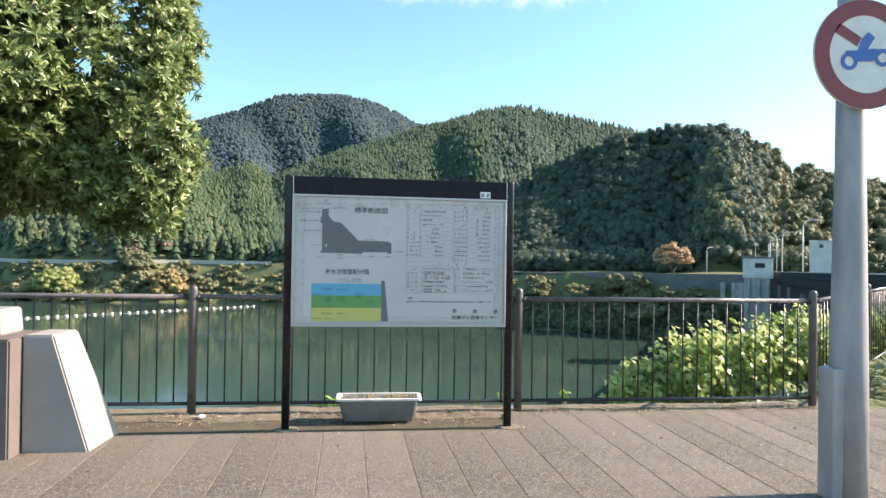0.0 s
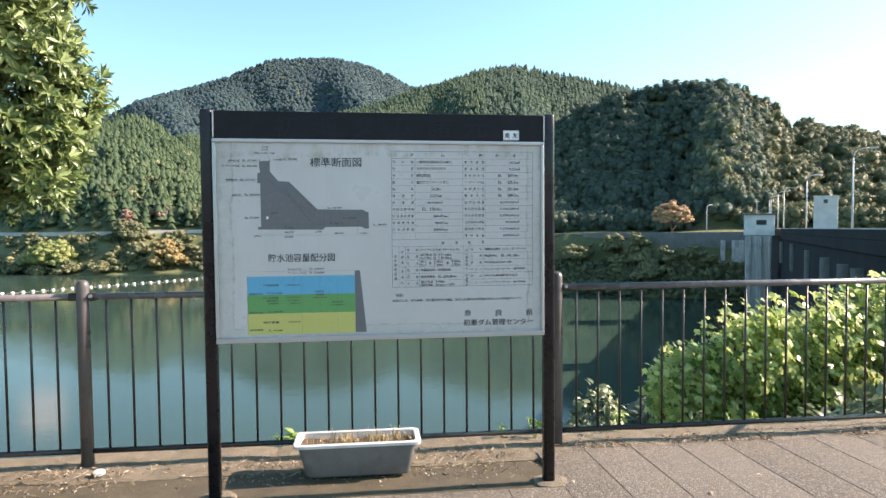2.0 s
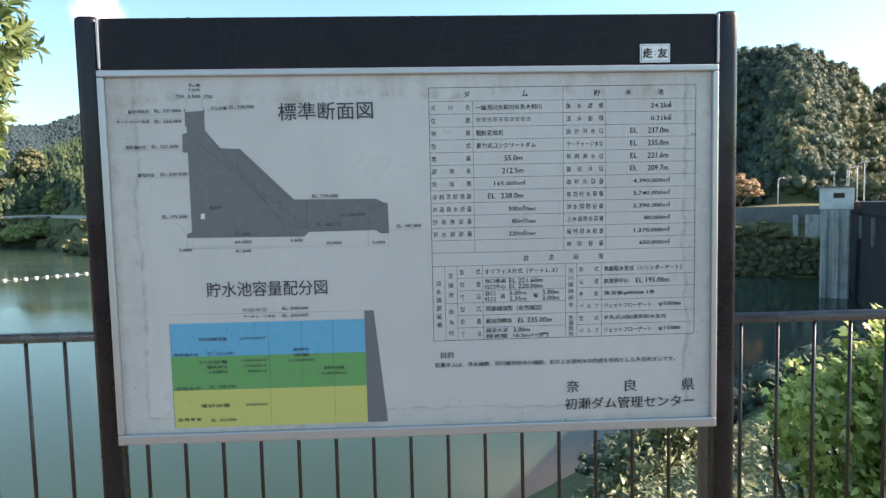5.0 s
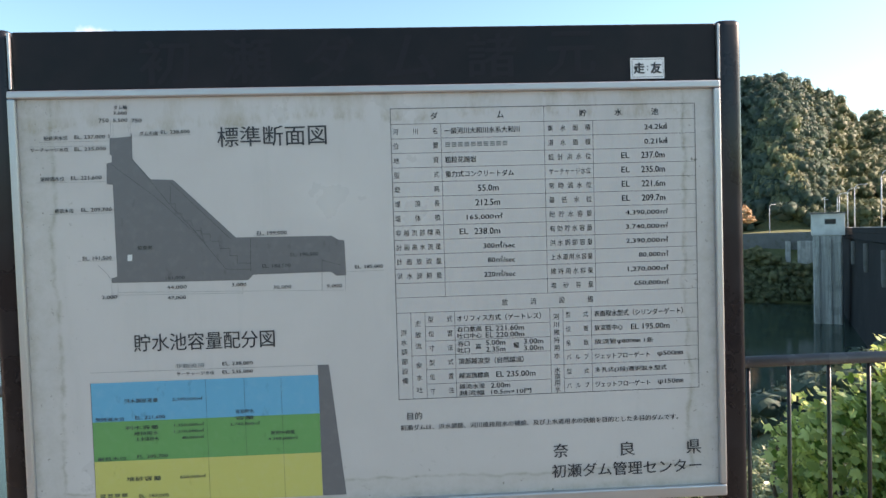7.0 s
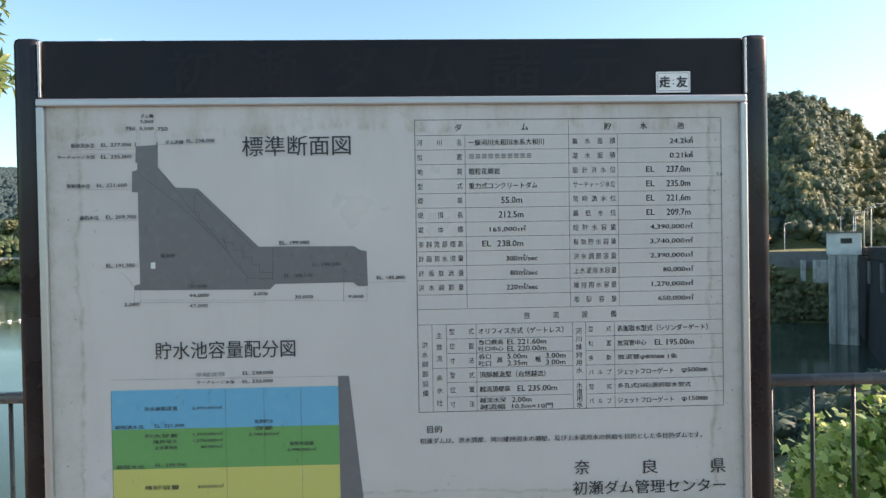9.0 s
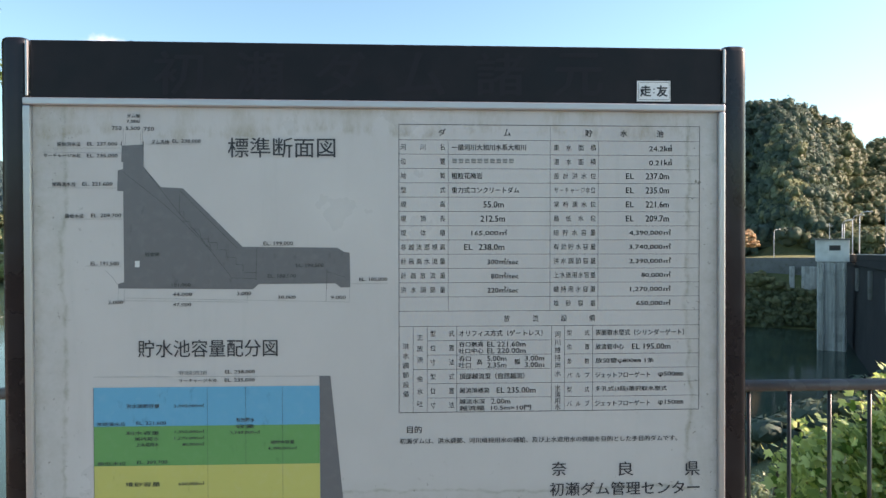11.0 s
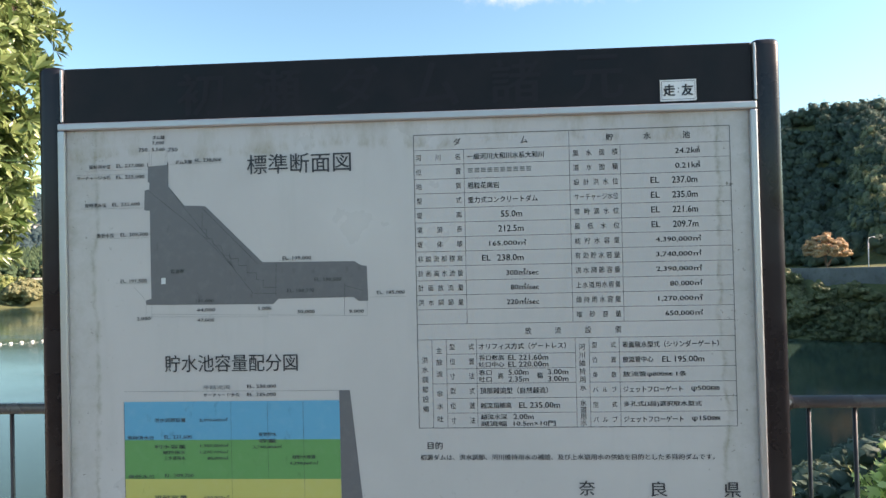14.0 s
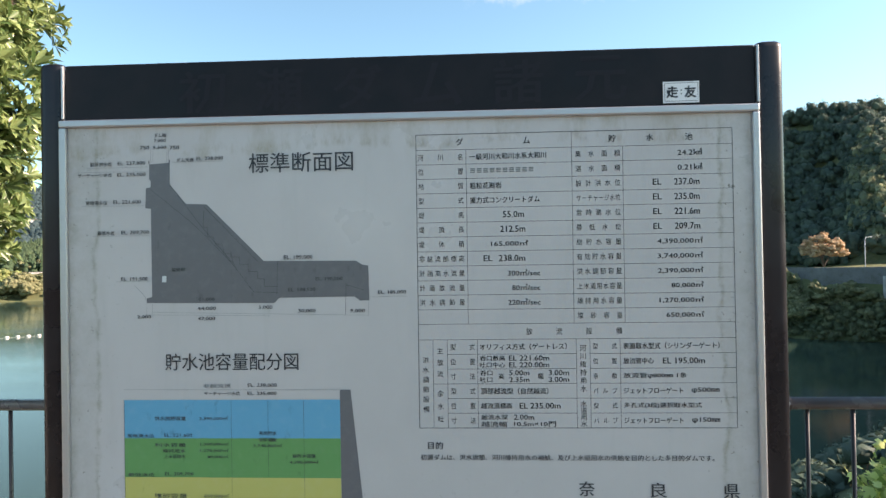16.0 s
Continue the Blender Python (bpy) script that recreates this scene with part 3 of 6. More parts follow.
box(bm, -0.463, 1.2535, 5.700, 5.7115, 0.866, 1.881)
under_board("sheet", tilted(bm), sheet_white, "weathered white sheet with tide marks along its edges")

FACE = 5.700


def font_mesh(body, bold):
    cu = bpy.data.curves.new("text", "FONT")
    cu.body, cu.resolution_u, cu.fill_mode, cu.offset = body, 2, "FRONT", bold
    ob = bpy.data.objects.new("text", cu)
    scene.collection.objects.link(ob)
    bpy.context.view_layer.update()
    me = bpy.data.meshes.new_from_object(ob.evaluated_get(bpy.context.evaluated_depsgraph_get()))
    bpy.data.objects.remove(ob)
    bpy.data.curves.remove(cu)
    return me


def fitted(me, x0, x1, z, h, lift):
    """Stretches a text's mesh into a width and a height on the sheet."""
    n = len(me.vertices)
    co = np.empty(n * 3, np.float32)
    me.vertices.foreach_get("co", co)
    co = co.reshape(-1, 3)
    lo, hi = co.min(0), co.max(0)
    out = np.empty_like(co)
    out[:, 0] = x0 + (co[:, 0] - lo[0]) / max(hi[0] - lo[0], 1e-6) * (x1 - x0) - board.location.x
    out[:, 1] = FACE - lift - board.location.y
    out[:, 2] = z - h / 2 + (co[:, 1] - lo[1]) / max(hi[1] - lo[1], 1e-6) * h
    me.vertices.foreach_set("co", out.ravel())
    me.update()


def words(body, x0, x1, z, h, mat, bold=None, lift=0.0016):
    if bold is None:
        bold = 0.02 if h < 0.0125 else 0.012
    me = font_mesh(body, 0.0)
    me.name = "lettering"
    fitted(me, x0, x1, z, h, lift)
    if bold:
        # heavier strokes: the same letters again, a hair to each side
        bm = bmesh.new()
        for k in (-1, 0, 1):
            bm.from_mesh(me)
            bm.verts.ensure_lookup_table()
            for v in bm.verts[len(bm.verts) - len(me.vertices):]:
                v.co += Vector((k * bold * h, -0.0002 * k, k * bold * h * 0.5))
        bm.to_mesh(me)
        bm.free()
    me.materials.append(mat)
    ob = new("lettering", me)
    ob.parent = board
    return ob


def joined_letters(cells, h, mat):
    bm = bmesh.new()
    for ch, x, z, w in cells:
        me = font_mesh(ch, 0.0)
        co = np.empty(len(me.vertices) * 3, np.float32)
        me.vertices.foreach_get("co", co)
        co = co.reshape(-1, 3)
        k = h / 0.93
        lo = np.stack([x - board.location.x + (co[:, 0] - 0.5) * k * w / h, np.full(len(co), FACE - 0.0016 - board.location.y), z + (co[:, 1] - 0.383) * k], -1)
        me.vertices.foreach_set("co", lo.astype(np.float32).ravel())
        bm.from_mesh(me)
        bpy.data.meshes.remove(me)
    part("lettering", bm, mat, board)


def spread(body, x0, x1, z, h, mat):
    """Letters set evenly apart, their middles from x0 to x1."""
    k = max(len(body) - 1, 1)
    w = min(h * 0.98, (x1 - x0) / k * 0.96)
    joined_letters([(ch, x0 + (x1 - x0) * i / k, z, w * (0.9 if ch not in "ー" else 0.8)) for i, ch in enumerate(body)], h, mat)


def column(body, x, z0, z1, h, mat):
    k = max(len(body) - 1, 1)
    joined_letters([(ch, x, z0 + (z1 - z0) * i / k, h * 0.98) for i, ch in enumerate(body)], h, mat)


def stroke(x0, z0, x1, z1, w, mat):
    """A printed line."""
    u, v = Vector((x0, z0)), Vector((x1, z1))
    t = (v - u).normalized()
    nrm = Vector((-t.y, t.x)) * w / 2
    bm = bmesh.new()
    bm.faces.new([bm.verts.new((p.x - board.location.x, FACE - 0.0013 - board.location.y, p.y)) for p in (u - nrm, v - nrm, v + nrm, u + nrm)])
    part("ruled_line", bm, mat, board)


def patch(name, pts, mat, lift):
    bm = bmesh.new()
    vs = [bm.verts.new((x - board.location.x, FACE - lift - board.location.y, z)) for x, z in pts]
    for tri in tessellate_polygon([[Vector((x, z, 0)) for x, z in pts]]):
        bm.faces.new([vs[i] for i in tri])
    bmesh.ops.recalc_face_normals(bm, faces=bm.faces)
    part(name, bm, mat, board)


def bars(n, x0, x1, z, h, mat):
    """Writing that stays unread: short bars of its size."""
    bm = bmesh.new()
    w = (x1 - x0) / n
    for i in range(n):
        for zz in (-0.3, 0.05, 0.35):
            a, b = x0 + w * (i + 0.1) - board.location.x, x0 + w * (i + 0.85) - board.location.x
            y = FACE - 0.0016 - board.location.y
            bm.faces.new([bm.verts.new(p) for p in ((a, y, z + h * zz), (b, y, z + h * zz), (b, y, z + h * (zz + 0.2)), (a, y, z + h * (zz + 0.2)))])
    part("writing_bars", bm, mat, board)


# cross-section of the dam
words("標準断面図", 0.0151, 0.2820, 1.7844, 0.0498, ink, 0.008)
patch("dam_section", [(-0.2459, 1.7889), (-0.1920, 1.7917), (-0.1930, 1.7361), (-0.1511, 1.6858), (-0.0966, 1.6830), (0.0499, 1.5365), (0.2857, 1.5334), (0.3015, 1.5230), (0.3166, 1.5208), (0.3181, 1.4335), (0.2940, 1.4334), (0.2809, 1.4437), (0.0893, 1.4429), (0.0755, 1.4299), (-0.2576, 1.4339), (-0.2572, 1.4455), (-0.2430, 1.4494), (-0.2433, 1.6752), (-0.2580, 1.6768), (-0.2560, 1.7276), (-0.2435, 1.7303), (-0.2428, 1.7482), (-0.2475, 1.7483)], print_grey, 0.0008)
stroke(-0.1930, 1.7361, -0.1090, 1.6245, 0.0008, ink_dim)
stroke(-0.1090, 1.6245, -0.0234, 1.5256, 0.0008, ink_dim)
stroke(-0.2437, 1.7243, -0.1898, 1.6809, 0.0008, ink_dim)
stroke(-0.1898, 1.6809, -0.1439, 1.6436, 0.0008, ink_dim)
stroke(-0.1439, 1.6436, -0.1037, 1.6063, 0.0008, ink_dim)
stroke(-0.1037, 1.6063, -0.0235, 1.5225, 0.0008, ink_dim)
stroke(-0.1040, 1.6772, 0.0367, 1.5333, 0.0008, ink_dim)
stroke(-0.1044, 1.6664, -0.1060, 1.6244, 0.0008, ink_dim)
stroke(-0.1060, 1.6244, -0.0941, 1.6241, 0.0008, ink_dim)
stroke(-0.0941, 1.6241, -0.0950, 1.6000, 0.0008, ink_dim)
stroke(-0.0950, 1.6000, -0.0802, 1.5996, 0.0008, ink_dim)
stroke(-0.0802, 1.5996, -0.0749, 1.5814, 0.0008, ink_dim)
stroke(-0.0749, 1.5814, -0.0571, 1.5808, 0.0008, ink_dim)
stroke(-0.0571, 1.5808, -0.0520, 1.5566, 0.0008, ink_dim)
stroke(-0.0520, 1.5566, -0.0342, 1.5560, 0.0008, ink_dim)
stroke(-0.0342, 1.5560, -0.0291, 1.5318, 0.0008, ink_dim)
stroke(-0.0346, 1.5630, -0.0352, 1.5479, 0.0008, ink_dim)
stroke(-0.0352, 1.5479, -0.0123, 1.5472, 0.0008, ink_dim)
stroke(-0.0123, 1.5472, -0.0129, 1.5294, 0.0008, ink_dim)
stroke(-0.0129, 1.5294, 0.0100, 1.5286, 0.0008, ink_dim)
stroke(0.0100, 1.5286, 0.0094, 1.5108, 0.0008, ink_dim)
stroke(0.0094, 1.5108, 0.0341, 1.5100, 0.0008, ink_dim)
stroke(0.0341, 1.5100, 0.0335, 1.4921, 0.0008, ink_dim)
stroke(0.0335, 1.4921, 0.0512, 1.4916, 0.0008, ink_dim)
stroke(0.0512, 1.4916, 0.0505, 1.4728, 0.0008, ink_dim)
stroke(0.0505, 1.4728, 0.0859, 1.4716, 0.0008, ink_dim)
stroke(-0.0609, 1.5683, 0.0234, 1.4585, 0.0008, ink_dim)
stroke(0.0234, 1.4585, 0.0854, 1.4564, 0.0008, ink_dim)
stroke(0.0855, 1.5352, 0.0825, 1.4521, 0.0008, ink_dim)
stroke(0.2597, 1.4777, 0.2569, 1.3969, 0.0008, ink_dim)
stroke(0.2596, 1.4732, 0.3038, 1.4600, 0.0008, ink_dim)
stroke(-0.2470, 1.7889, -0.2467, 1.7985, 0.002, ink)
stroke(-0.1933, 1.7899, -0.1929, 1.7989, 0.002, ink)
stroke(-0.2412, 1.8318, -0.2428, 1.7912, 0.0006, ink_soft)
stroke(-0.2357, 1.8227, -0.2369, 1.7911, 0.0006, ink_soft)
stroke(-0.1991, 1.8217, -0.2004, 1.7901, 0.0006, ink_soft)
stroke(-0.1941, 1.8306, -0.1956, 1.7900, 0.0006, ink_soft)
patch("gallery", [(-0.2155, 1.5019), (-0.2041, 1.5025), (-0.2047, 1.4865), (-0.2161, 1.4868)], print_white, 0.0014)
words("ダム軸", -0.2329, -0.2005, 1.8628, 0.0101, ink)
words("7,000", -0.2335, -0.2011, 1.8485, 0.0089, ink)
words("750", -0.2695, -0.2459, 1.8322, 0.0095, ink)
words("5,500", -0.2353, -0.2005, 1.8312, 0.0095, ink)
words("750", -0.1911, -0.1663, 1.8302, 0.0096, ink)
words("設計洪水位", -0.4033, -0.3459, 1.7923, 0.0107, ink)
words("EL. 237,000", -0.3299, -0.2564, 1.7926, 0.0101, ink)
words("サーチャージ水位", -0.4367, -0.3458, 1.7642, 0.0095, ink)
words("EL. 235,000", -0.3311, -0.2558, 1.7633, 0.0101, ink)
words("ダム天端", -0.1734, -0.1291, 1.7978, 0.0102, ink)
words("EL. 238,000", -0.1212, -0.0519, 1.7996, 0.0102, ink)
words("常時満水位", -0.4162, -0.3587, 1.6931, 0.0107, ink)
words("EL. 221,600", -0.3427, -0.2692, 1.6932, 0.0107, ink)
words("最低水位", -0.3859, -0.3401, 1.6147, 0.0108, ink)
words("EL. 209,700", -0.3223, -0.2486, 1.6148, 0.0108, ink)
stroke(-0.4155, 1.7827, -0.2473, 1.7824, 0.0006, ink_soft)
stroke(-0.4393, 1.7726, -0.2478, 1.7704, 0.0006, ink_soft)
stroke(-0.1878, 1.7927, -0.0491, 1.7927, 0.0006, ink_soft)
stroke(-0.4283, 1.6847, -0.2589, 1.6835, 0.0006, ink_soft)
stroke(-0.3992, 1.6068, -0.2460, 1.6064, 0.0006, ink_soft)
words("EL. 191,500", -0.3243, -0.2544, 1.4954, 0.0107, ink)
words("44,000", -0.1238, -0.0754, 1.4179, 0.0098, ink)
words("3,000", 0.0352, 0.0707, 1.4190, 0.0098, ink)
words("30,000", 0.1370, 0.1815, 1.4091, 0.0099, ink)
words("9,000", 0.2689, 0.3065, 1.4075, 0.0099, ink)
words("47,000", -0.1230, -0.0781, 1.3920, 0.0098, ink)
words("2,000", -0.2827, -0.2459, 1.3985, 0.0098, ink)
words("EL. 199,000", 0.1019, 0.1755, 1.5443, 0.0107, ink)
words("EL. 190,500", 0.1826, 0.2511, 1.4889, 0.0099, ink_dim)
words("EL. 188,500", 0.1122, 0.1815, 1.4625, 0.0099, ink_dim)
words("監査廊", -0.1903, -0.1552, 1.5184, 0.0098, ink_dim)
words("101,000", -0.1256, -0.0789, 1.4412, 0.0089, ink_dim)
words("EL. 185,000", 0.3405, 0.4108, 1.4531, 0.0099, ink)
stroke(-0.2428, 1.4102, 0.3133, 1.3967, 0.0006, ink_soft)
stroke(-0.2580, 1.4036, 0.0611, 1.3981, 0.0006, ink_soft)
stroke(-0.2568, 1.4321, -0.2581, 1.4010, 0.0006, ink_soft)
stroke(-0.2420, 1.4316, -0.2434, 1.3960, 0.0006, ink_soft)
stroke(0.0622, 1.4303, 0.0609, 1.3945, 0.0006, ink_soft)
stroke(0.3162, 1.4308, 0.3150, 1.3949, 0.0006, ink_soft)
stroke(-0.2882, 1.4794, -0.2672, 1.4574, 0.0008, ink_soft)
stroke(-0.2672, 1.4574, -0.2574, 1.4410, 0.0008, ink_soft)
stroke(-0.3376, 1.4899, -0.2502, 1.4897, 0.0006, ink_soft)
stroke(0.0928, 1.5394, 0.1772, 1.5395, 0.0006, ink_soft)
stroke(0.3204, 1.4422, 0.4134, 1.4434, 0.0006, ink_soft)
# storage chart
words("貯水池容量配分図", -0.2098, 0.1351, 1.2830, 0.0438, ink, 0.008)
patch("flood_band", [(-0.3204, 1.1865), (0.2394, 1.1865), (0.2394, 1.0893), (-0.3204, 1.0893)], print_blue, 0.0008)
patch("supply_band", [(-0.3204, 1.0893), (0.2394, 1.0893), (0.2394, 0.9902), (-0.3204, 0.9902)], print_green, 0.0008)
patch("silt_band", [(-0.3204, 0.9902), (0.2394, 0.9902), (0.2394, 0.8803), (-0.3204, 0.8803)], print_yellow, 0.0008)
patch("dam_wedge", [(0.2394, 1.2113), (0.2667, 1.2113), (0.2993, 0.8803), (0.2404, 0.8803)], print_grey, 0.0008)
stroke(-0.3207, 1.2132, 0.2407, 1.2109, 0.0008, ink_soft)
stroke(-0.0399, 1.1865, -0.0399, 0.8803, 0.0006, ink_dim)
stroke(0.0549, 1.1865, 0.0549, 0.9902, 0.0006, ink_dim)
stroke(0.1465, 1.1865, 0.1465, 0.8803, 0.0006, ink_dim)
stroke(-0.3204, 1.1865, -0.3204, 0.8803, 0.0008, ink_dim)
words("非越流頂", -0.1118, -0.0403, 1.2219, 0.0108, ink_soft)
words("EL. 238,000", 0.0041, 0.0787, 1.2229, 0.0099, ink)
words("サーチャージ水位", -0.1099, -0.0162, 1.2025, 0.0090, ink)
words("EL. 235,000", 0.0034, 0.0779, 1.2022, 0.0099, ink)
words("洪水調節容量", -0.2402, -0.1583, 1.1396, 0.0107, ink_dim)
words("2,390,000㎥", -0.1229, -0.0487, 1.1396, 0.0099, ink_dim)
words("常時満水位", -0.3122, -0.2420, 1.0952, 0.0098, ink_dim)
words("EL. 221,600", -0.2154, -0.1423, 1.0966, 0.0099, ink_dim)
words("利水容量", -0.2410, -0.1592, 1.0723, 0.0099, ink_dim)
words("1,350,000㎥", -0.1209, -0.0476, 1.0748, 0.0099, ink_dim)
words("維持用水", -0.2196, -0.1597, 1.0575, 0.0099, ink_dim)
words("1,270,000㎥", -0.1216, -0.0482, 1.0586, 0.0099, ink_dim)
words("上水道用水", -0.2166, -0.1603, 1.0431, 0.0099, ink_dim)
words("80,000㎥", -0.1027, -0.0487, 1.0430, 0.0099, ink_dim)
words("有効貯水", 0.0308, 0.0770, 1.1026, 0.0108, ink_dim)
words("容量", 0.0302, 0.0764, 1.0864, 0.0099, ink_dim)
words("3,740,000㎥", 0.0163, 0.0901, 1.0711, 0.0099, ink_dim)
words("総貯水容量", 0.1170, 0.1758, 1.0456, 0.0099, ink_dim)
words("4,390,000㎥", 0.1093, 0.1825, 1.0302, 0.0099, ink_dim)
words("最低水位", -0.3117, -0.2415, 0.9964, 0.0099, ink_dim)
words("EL. 209,700", -0.2148, -0.1399, 0.9986, 0.0099, ink_dim)
words("堆砂容量", -0.2434, -0.1579, 0.9437, 0.0117, ink_dim)
words("650,000㎥", -0.1126, -0.0489, 0.9440, 0.0108, ink_dim)
words("EL. 183,000", -0.2143, -0.1419, 0.8995, 0.0099, ink_dim)
bars(4, -0.3111, -0.2407, 0.9029, 0.0099, ink_dim)
# table ruling
stroke(0.4415, 1.8432, 1.2082, 1.8387, 0.0014, ink_line)
stroke(0.4392, 1.1156, 1.2059, 1.1165, 0.0014, ink_line)
stroke(0.4415, 1.8432, 0.4392, 1.1156, 0.0014, ink_line)
stroke(1.2082, 1.8387, 1.2059, 1.1165, 0.0014, ink_line)
stroke(0.4414, 1.8046, 1.2087, 1.8004, 0.0009, ink_line)
stroke(0.4413, 1.7685, 1.2085, 1.7646, 0.0009, ink_line)
stroke(0.4412, 1.7325, 1.2083, 1.7288, 0.0009, ink_line)
stroke(0.4410, 1.6964, 1.2081, 1.6930, 0.0009, ink_line)
stroke(0.4409, 1.6603, 1.2080, 1.6572, 0.0009, ink_line)
stroke(0.4408, 1.6243, 1.2078, 1.6215, 0.0009, ink_line)
stroke(0.4407, 1.5882, 1.2076, 1.5857, 0.0009, ink_line)
stroke(0.4406, 1.5522, 1.2074, 1.5499, 0.0009, ink_line)
stroke(0.4405, 1.5162, 1.2072, 1.5141, 0.0009, ink_line)
stroke(0.4403, 1.4802, 1.2070, 1.4784, 0.0009, ink_line)
stroke(0.4402, 1.4441, 1.2069, 1.4426, 0.0009, ink_line)
stroke(0.4401, 1.4081, 1.2067, 1.4069, 0.0009, ink_line)
stroke(0.4400, 1.3721, 1.2065, 1.3711, 0.0009, ink_line)
stroke(0.5657, 1.8039, 0.5642, 1.3720, 0.0009, ink_line)
stroke(0.9474, 1.8019, 0.9455, 1.3715, 0.0009, ink_line)
stroke(0.8246, 1.8410, 0.8227, 1.3716, 0.0009, ink_line)
stroke(0.4399, 1.3336, 1.2063, 1.3329, 0.0009, ink_line)
stroke(0.4755, 1.3336, 0.4748, 1.1157, 0.0009, ink_line)
stroke(0.5112, 1.3336, 0.5104, 1.1157, 0.0009, ink_line)
stroke(0.5855, 1.3335, 0.5847, 1.1158, 0.0009, ink_line)
stroke(0.8268, 1.3333, 0.8259, 1.1161, 0.0009, ink_line)
stroke(0.8600, 1.3332, 0.8591, 1.1161, 0.0009, ink_line)
stroke(0.9323, 1.3332, 0.9313, 1.1162, 0.0009, ink_line)
stroke(0.5110, 1.2972, 0.8267, 1.2971, 0.0009, ink_line)
stroke(0.8599, 1.2970, 1.2061, 1.2968, 0.0009, ink_line)
stroke(0.5109, 1.2609, 0.8265, 1.2608, 0.0009, ink_line)
stroke(0.8597, 1.2608, 1.2059, 1.2608, 0.0009, ink_line)
stroke(0.4751, 1.2246, 0.8264, 1.2246, 0.0009, ink_line)
stroke(0.8596, 1.2246, 1.2057, 1.2247, 0.0009, ink_line)
stroke(0.5107, 1.1883, 0.8262, 1.1884, 0.0009, ink_line)
stroke(0.8262, 1.1884, 1.2056, 1.1886, 0.0009, ink_line)
stroke(0.5106, 1.1520, 0.8261, 1.1523, 0.0009, ink_line)
stroke(0.8593, 1.1523, 1.2054, 1.1526, 0.0009, ink_line)
# table text
words("ダ", 0.5414, 0.5586, 1.8233, 0.0172, ink)
words("ム", 0.7064, 0.7236, 1.8224, 0.0172, ink)
words("貯", 0.9142, 0.9316, 1.8212, 0.0173, ink)
words("水", 1.0041, 1.0215, 1.8207, 0.0173, ink)
words("池", 1.0972, 1.1146, 1.8202, 0.0173, ink)
spread("河川名", 0.4527, 0.5513, 1.7862, 0.0157, ink)
words("一級河川大和川水系大和川", 0.5742, 0.7624, 1.7854, 0.0158, ink)
spread("位置", 0.4526, 0.5512, 1.7502, 0.0157, ink)
bars(10, 0.5741, 0.7334, 1.7495, 0.0129, ink_soft)
spread("地質", 0.4525, 0.5511, 1.7141, 0.0157, ink)
words("粗粒花崗岩", 0.5740, 0.6514, 1.7136, 0.0158, ink)
spread("型式", 0.4524, 0.5509, 1.6781, 0.0157, ink)
words("重力式コンクリートダム", 0.5738, 0.7447, 1.6775, 0.0158, ink)
spread("堤高", 0.4523, 0.5508, 1.6421, 0.0157, ink)
words("55.0m", 0.6540, 0.7057, 1.6414, 0.0158, ink)
spread("堤頂長", 0.4522, 0.5507, 1.6061, 0.0157, ink)
words("212.5m", 0.6467, 0.7084, 1.6054, 0.0158, ink)
spread("堤体積", 0.4520, 0.5506, 1.5700, 0.0157, ink)
words("165,000㎥", 0.6236, 0.7140, 1.5695, 0.0158, ink)
spread("非越流部標高", 0.4519, 0.5504, 1.5340, 0.0157, ink)
words("238.0m", 0.6421, 0.7067, 1.5335, 0.0158, ink)
words("EL", 0.6048, 0.6263, 1.5337, 0.0143, ink)
spread("計画高水流量", 0.4518, 0.5503, 1.4980, 0.0157, ink)
words("300㎥/sec", 0.6635, 0.7425, 1.4975, 0.0158, ink)
spread("計画放流量", 0.4517, 0.5502, 1.4620, 0.0157, ink)
words("80㎥/sec", 0.6734, 0.7424, 1.4616, 0.0158, ink)
spread("洪水調節量", 0.4516, 0.5501, 1.4260, 0.0157, ink)
words("220㎥/sec", 0.6632, 0.7422, 1.4257, 0.0158, ink)
spread("集水面積", 0.8403, 0.9343, 1.7850, 0.0158, ink)
words("24.2㎢", 1.0781, 1.1363, 1.7838, 0.0159, ink)
spread("湛水面積", 0.8401, 0.9341, 1.7490, 0.0158, ink)
words("0.21㎢", 1.0779, 1.1362, 1.7479, 0.0159, ink)
spread("設計洪水位", 0.8400, 0.9340, 1.7131, 0.0158, ink)
words("237.0m", 1.0690, 1.1287, 1.7121, 0.0159, ink)
words("EL", 1.0181, 1.0385, 1.7125, 0.0144, ink)
spread("サーチャージ水位", 0.8398, 0.9338, 1.6772, 0.0158, ink)
words("235.0m", 1.0688, 1.1285, 1.6763, 0.0159, ink)
words("EL", 1.0179, 1.0383, 1.6766, 0.0144, ink)
spread("常時満水位", 0.8397, 0.9337, 1.6413, 0.0158, ink)
words("221.6m", 1.0686, 1.1283, 1.6405, 0.0159, ink)
words("EL", 1.0178, 1.0381, 1.6408, 0.0144, ink)
spread("最低水位", 0.8395, 0.9335, 1.6054, 0.0158, ink)
words("209.7m", 1.0685, 1.1282, 1.6047, 0.0159, ink)
words("EL", 1.0176, 1.0379, 1.6049, 0.0144, ink)
spread("総貯水容量", 0.8394, 0.9333, 1.5695, 0.0158, ink)
words("4,390,000㎥", 1.0262, 1.1338, 1.5689, 0.0159, ink)
spread("有効貯水容量", 0.8392, 0.9332, 1.5337, 0.0158, ink)
words("3,740,000㎥", 1.0260, 1.1336, 1.5331, 0.0159, ink)
spread("洪水調節容量", 0.8391, 0.9330, 1.4978, 0.0158, ink)
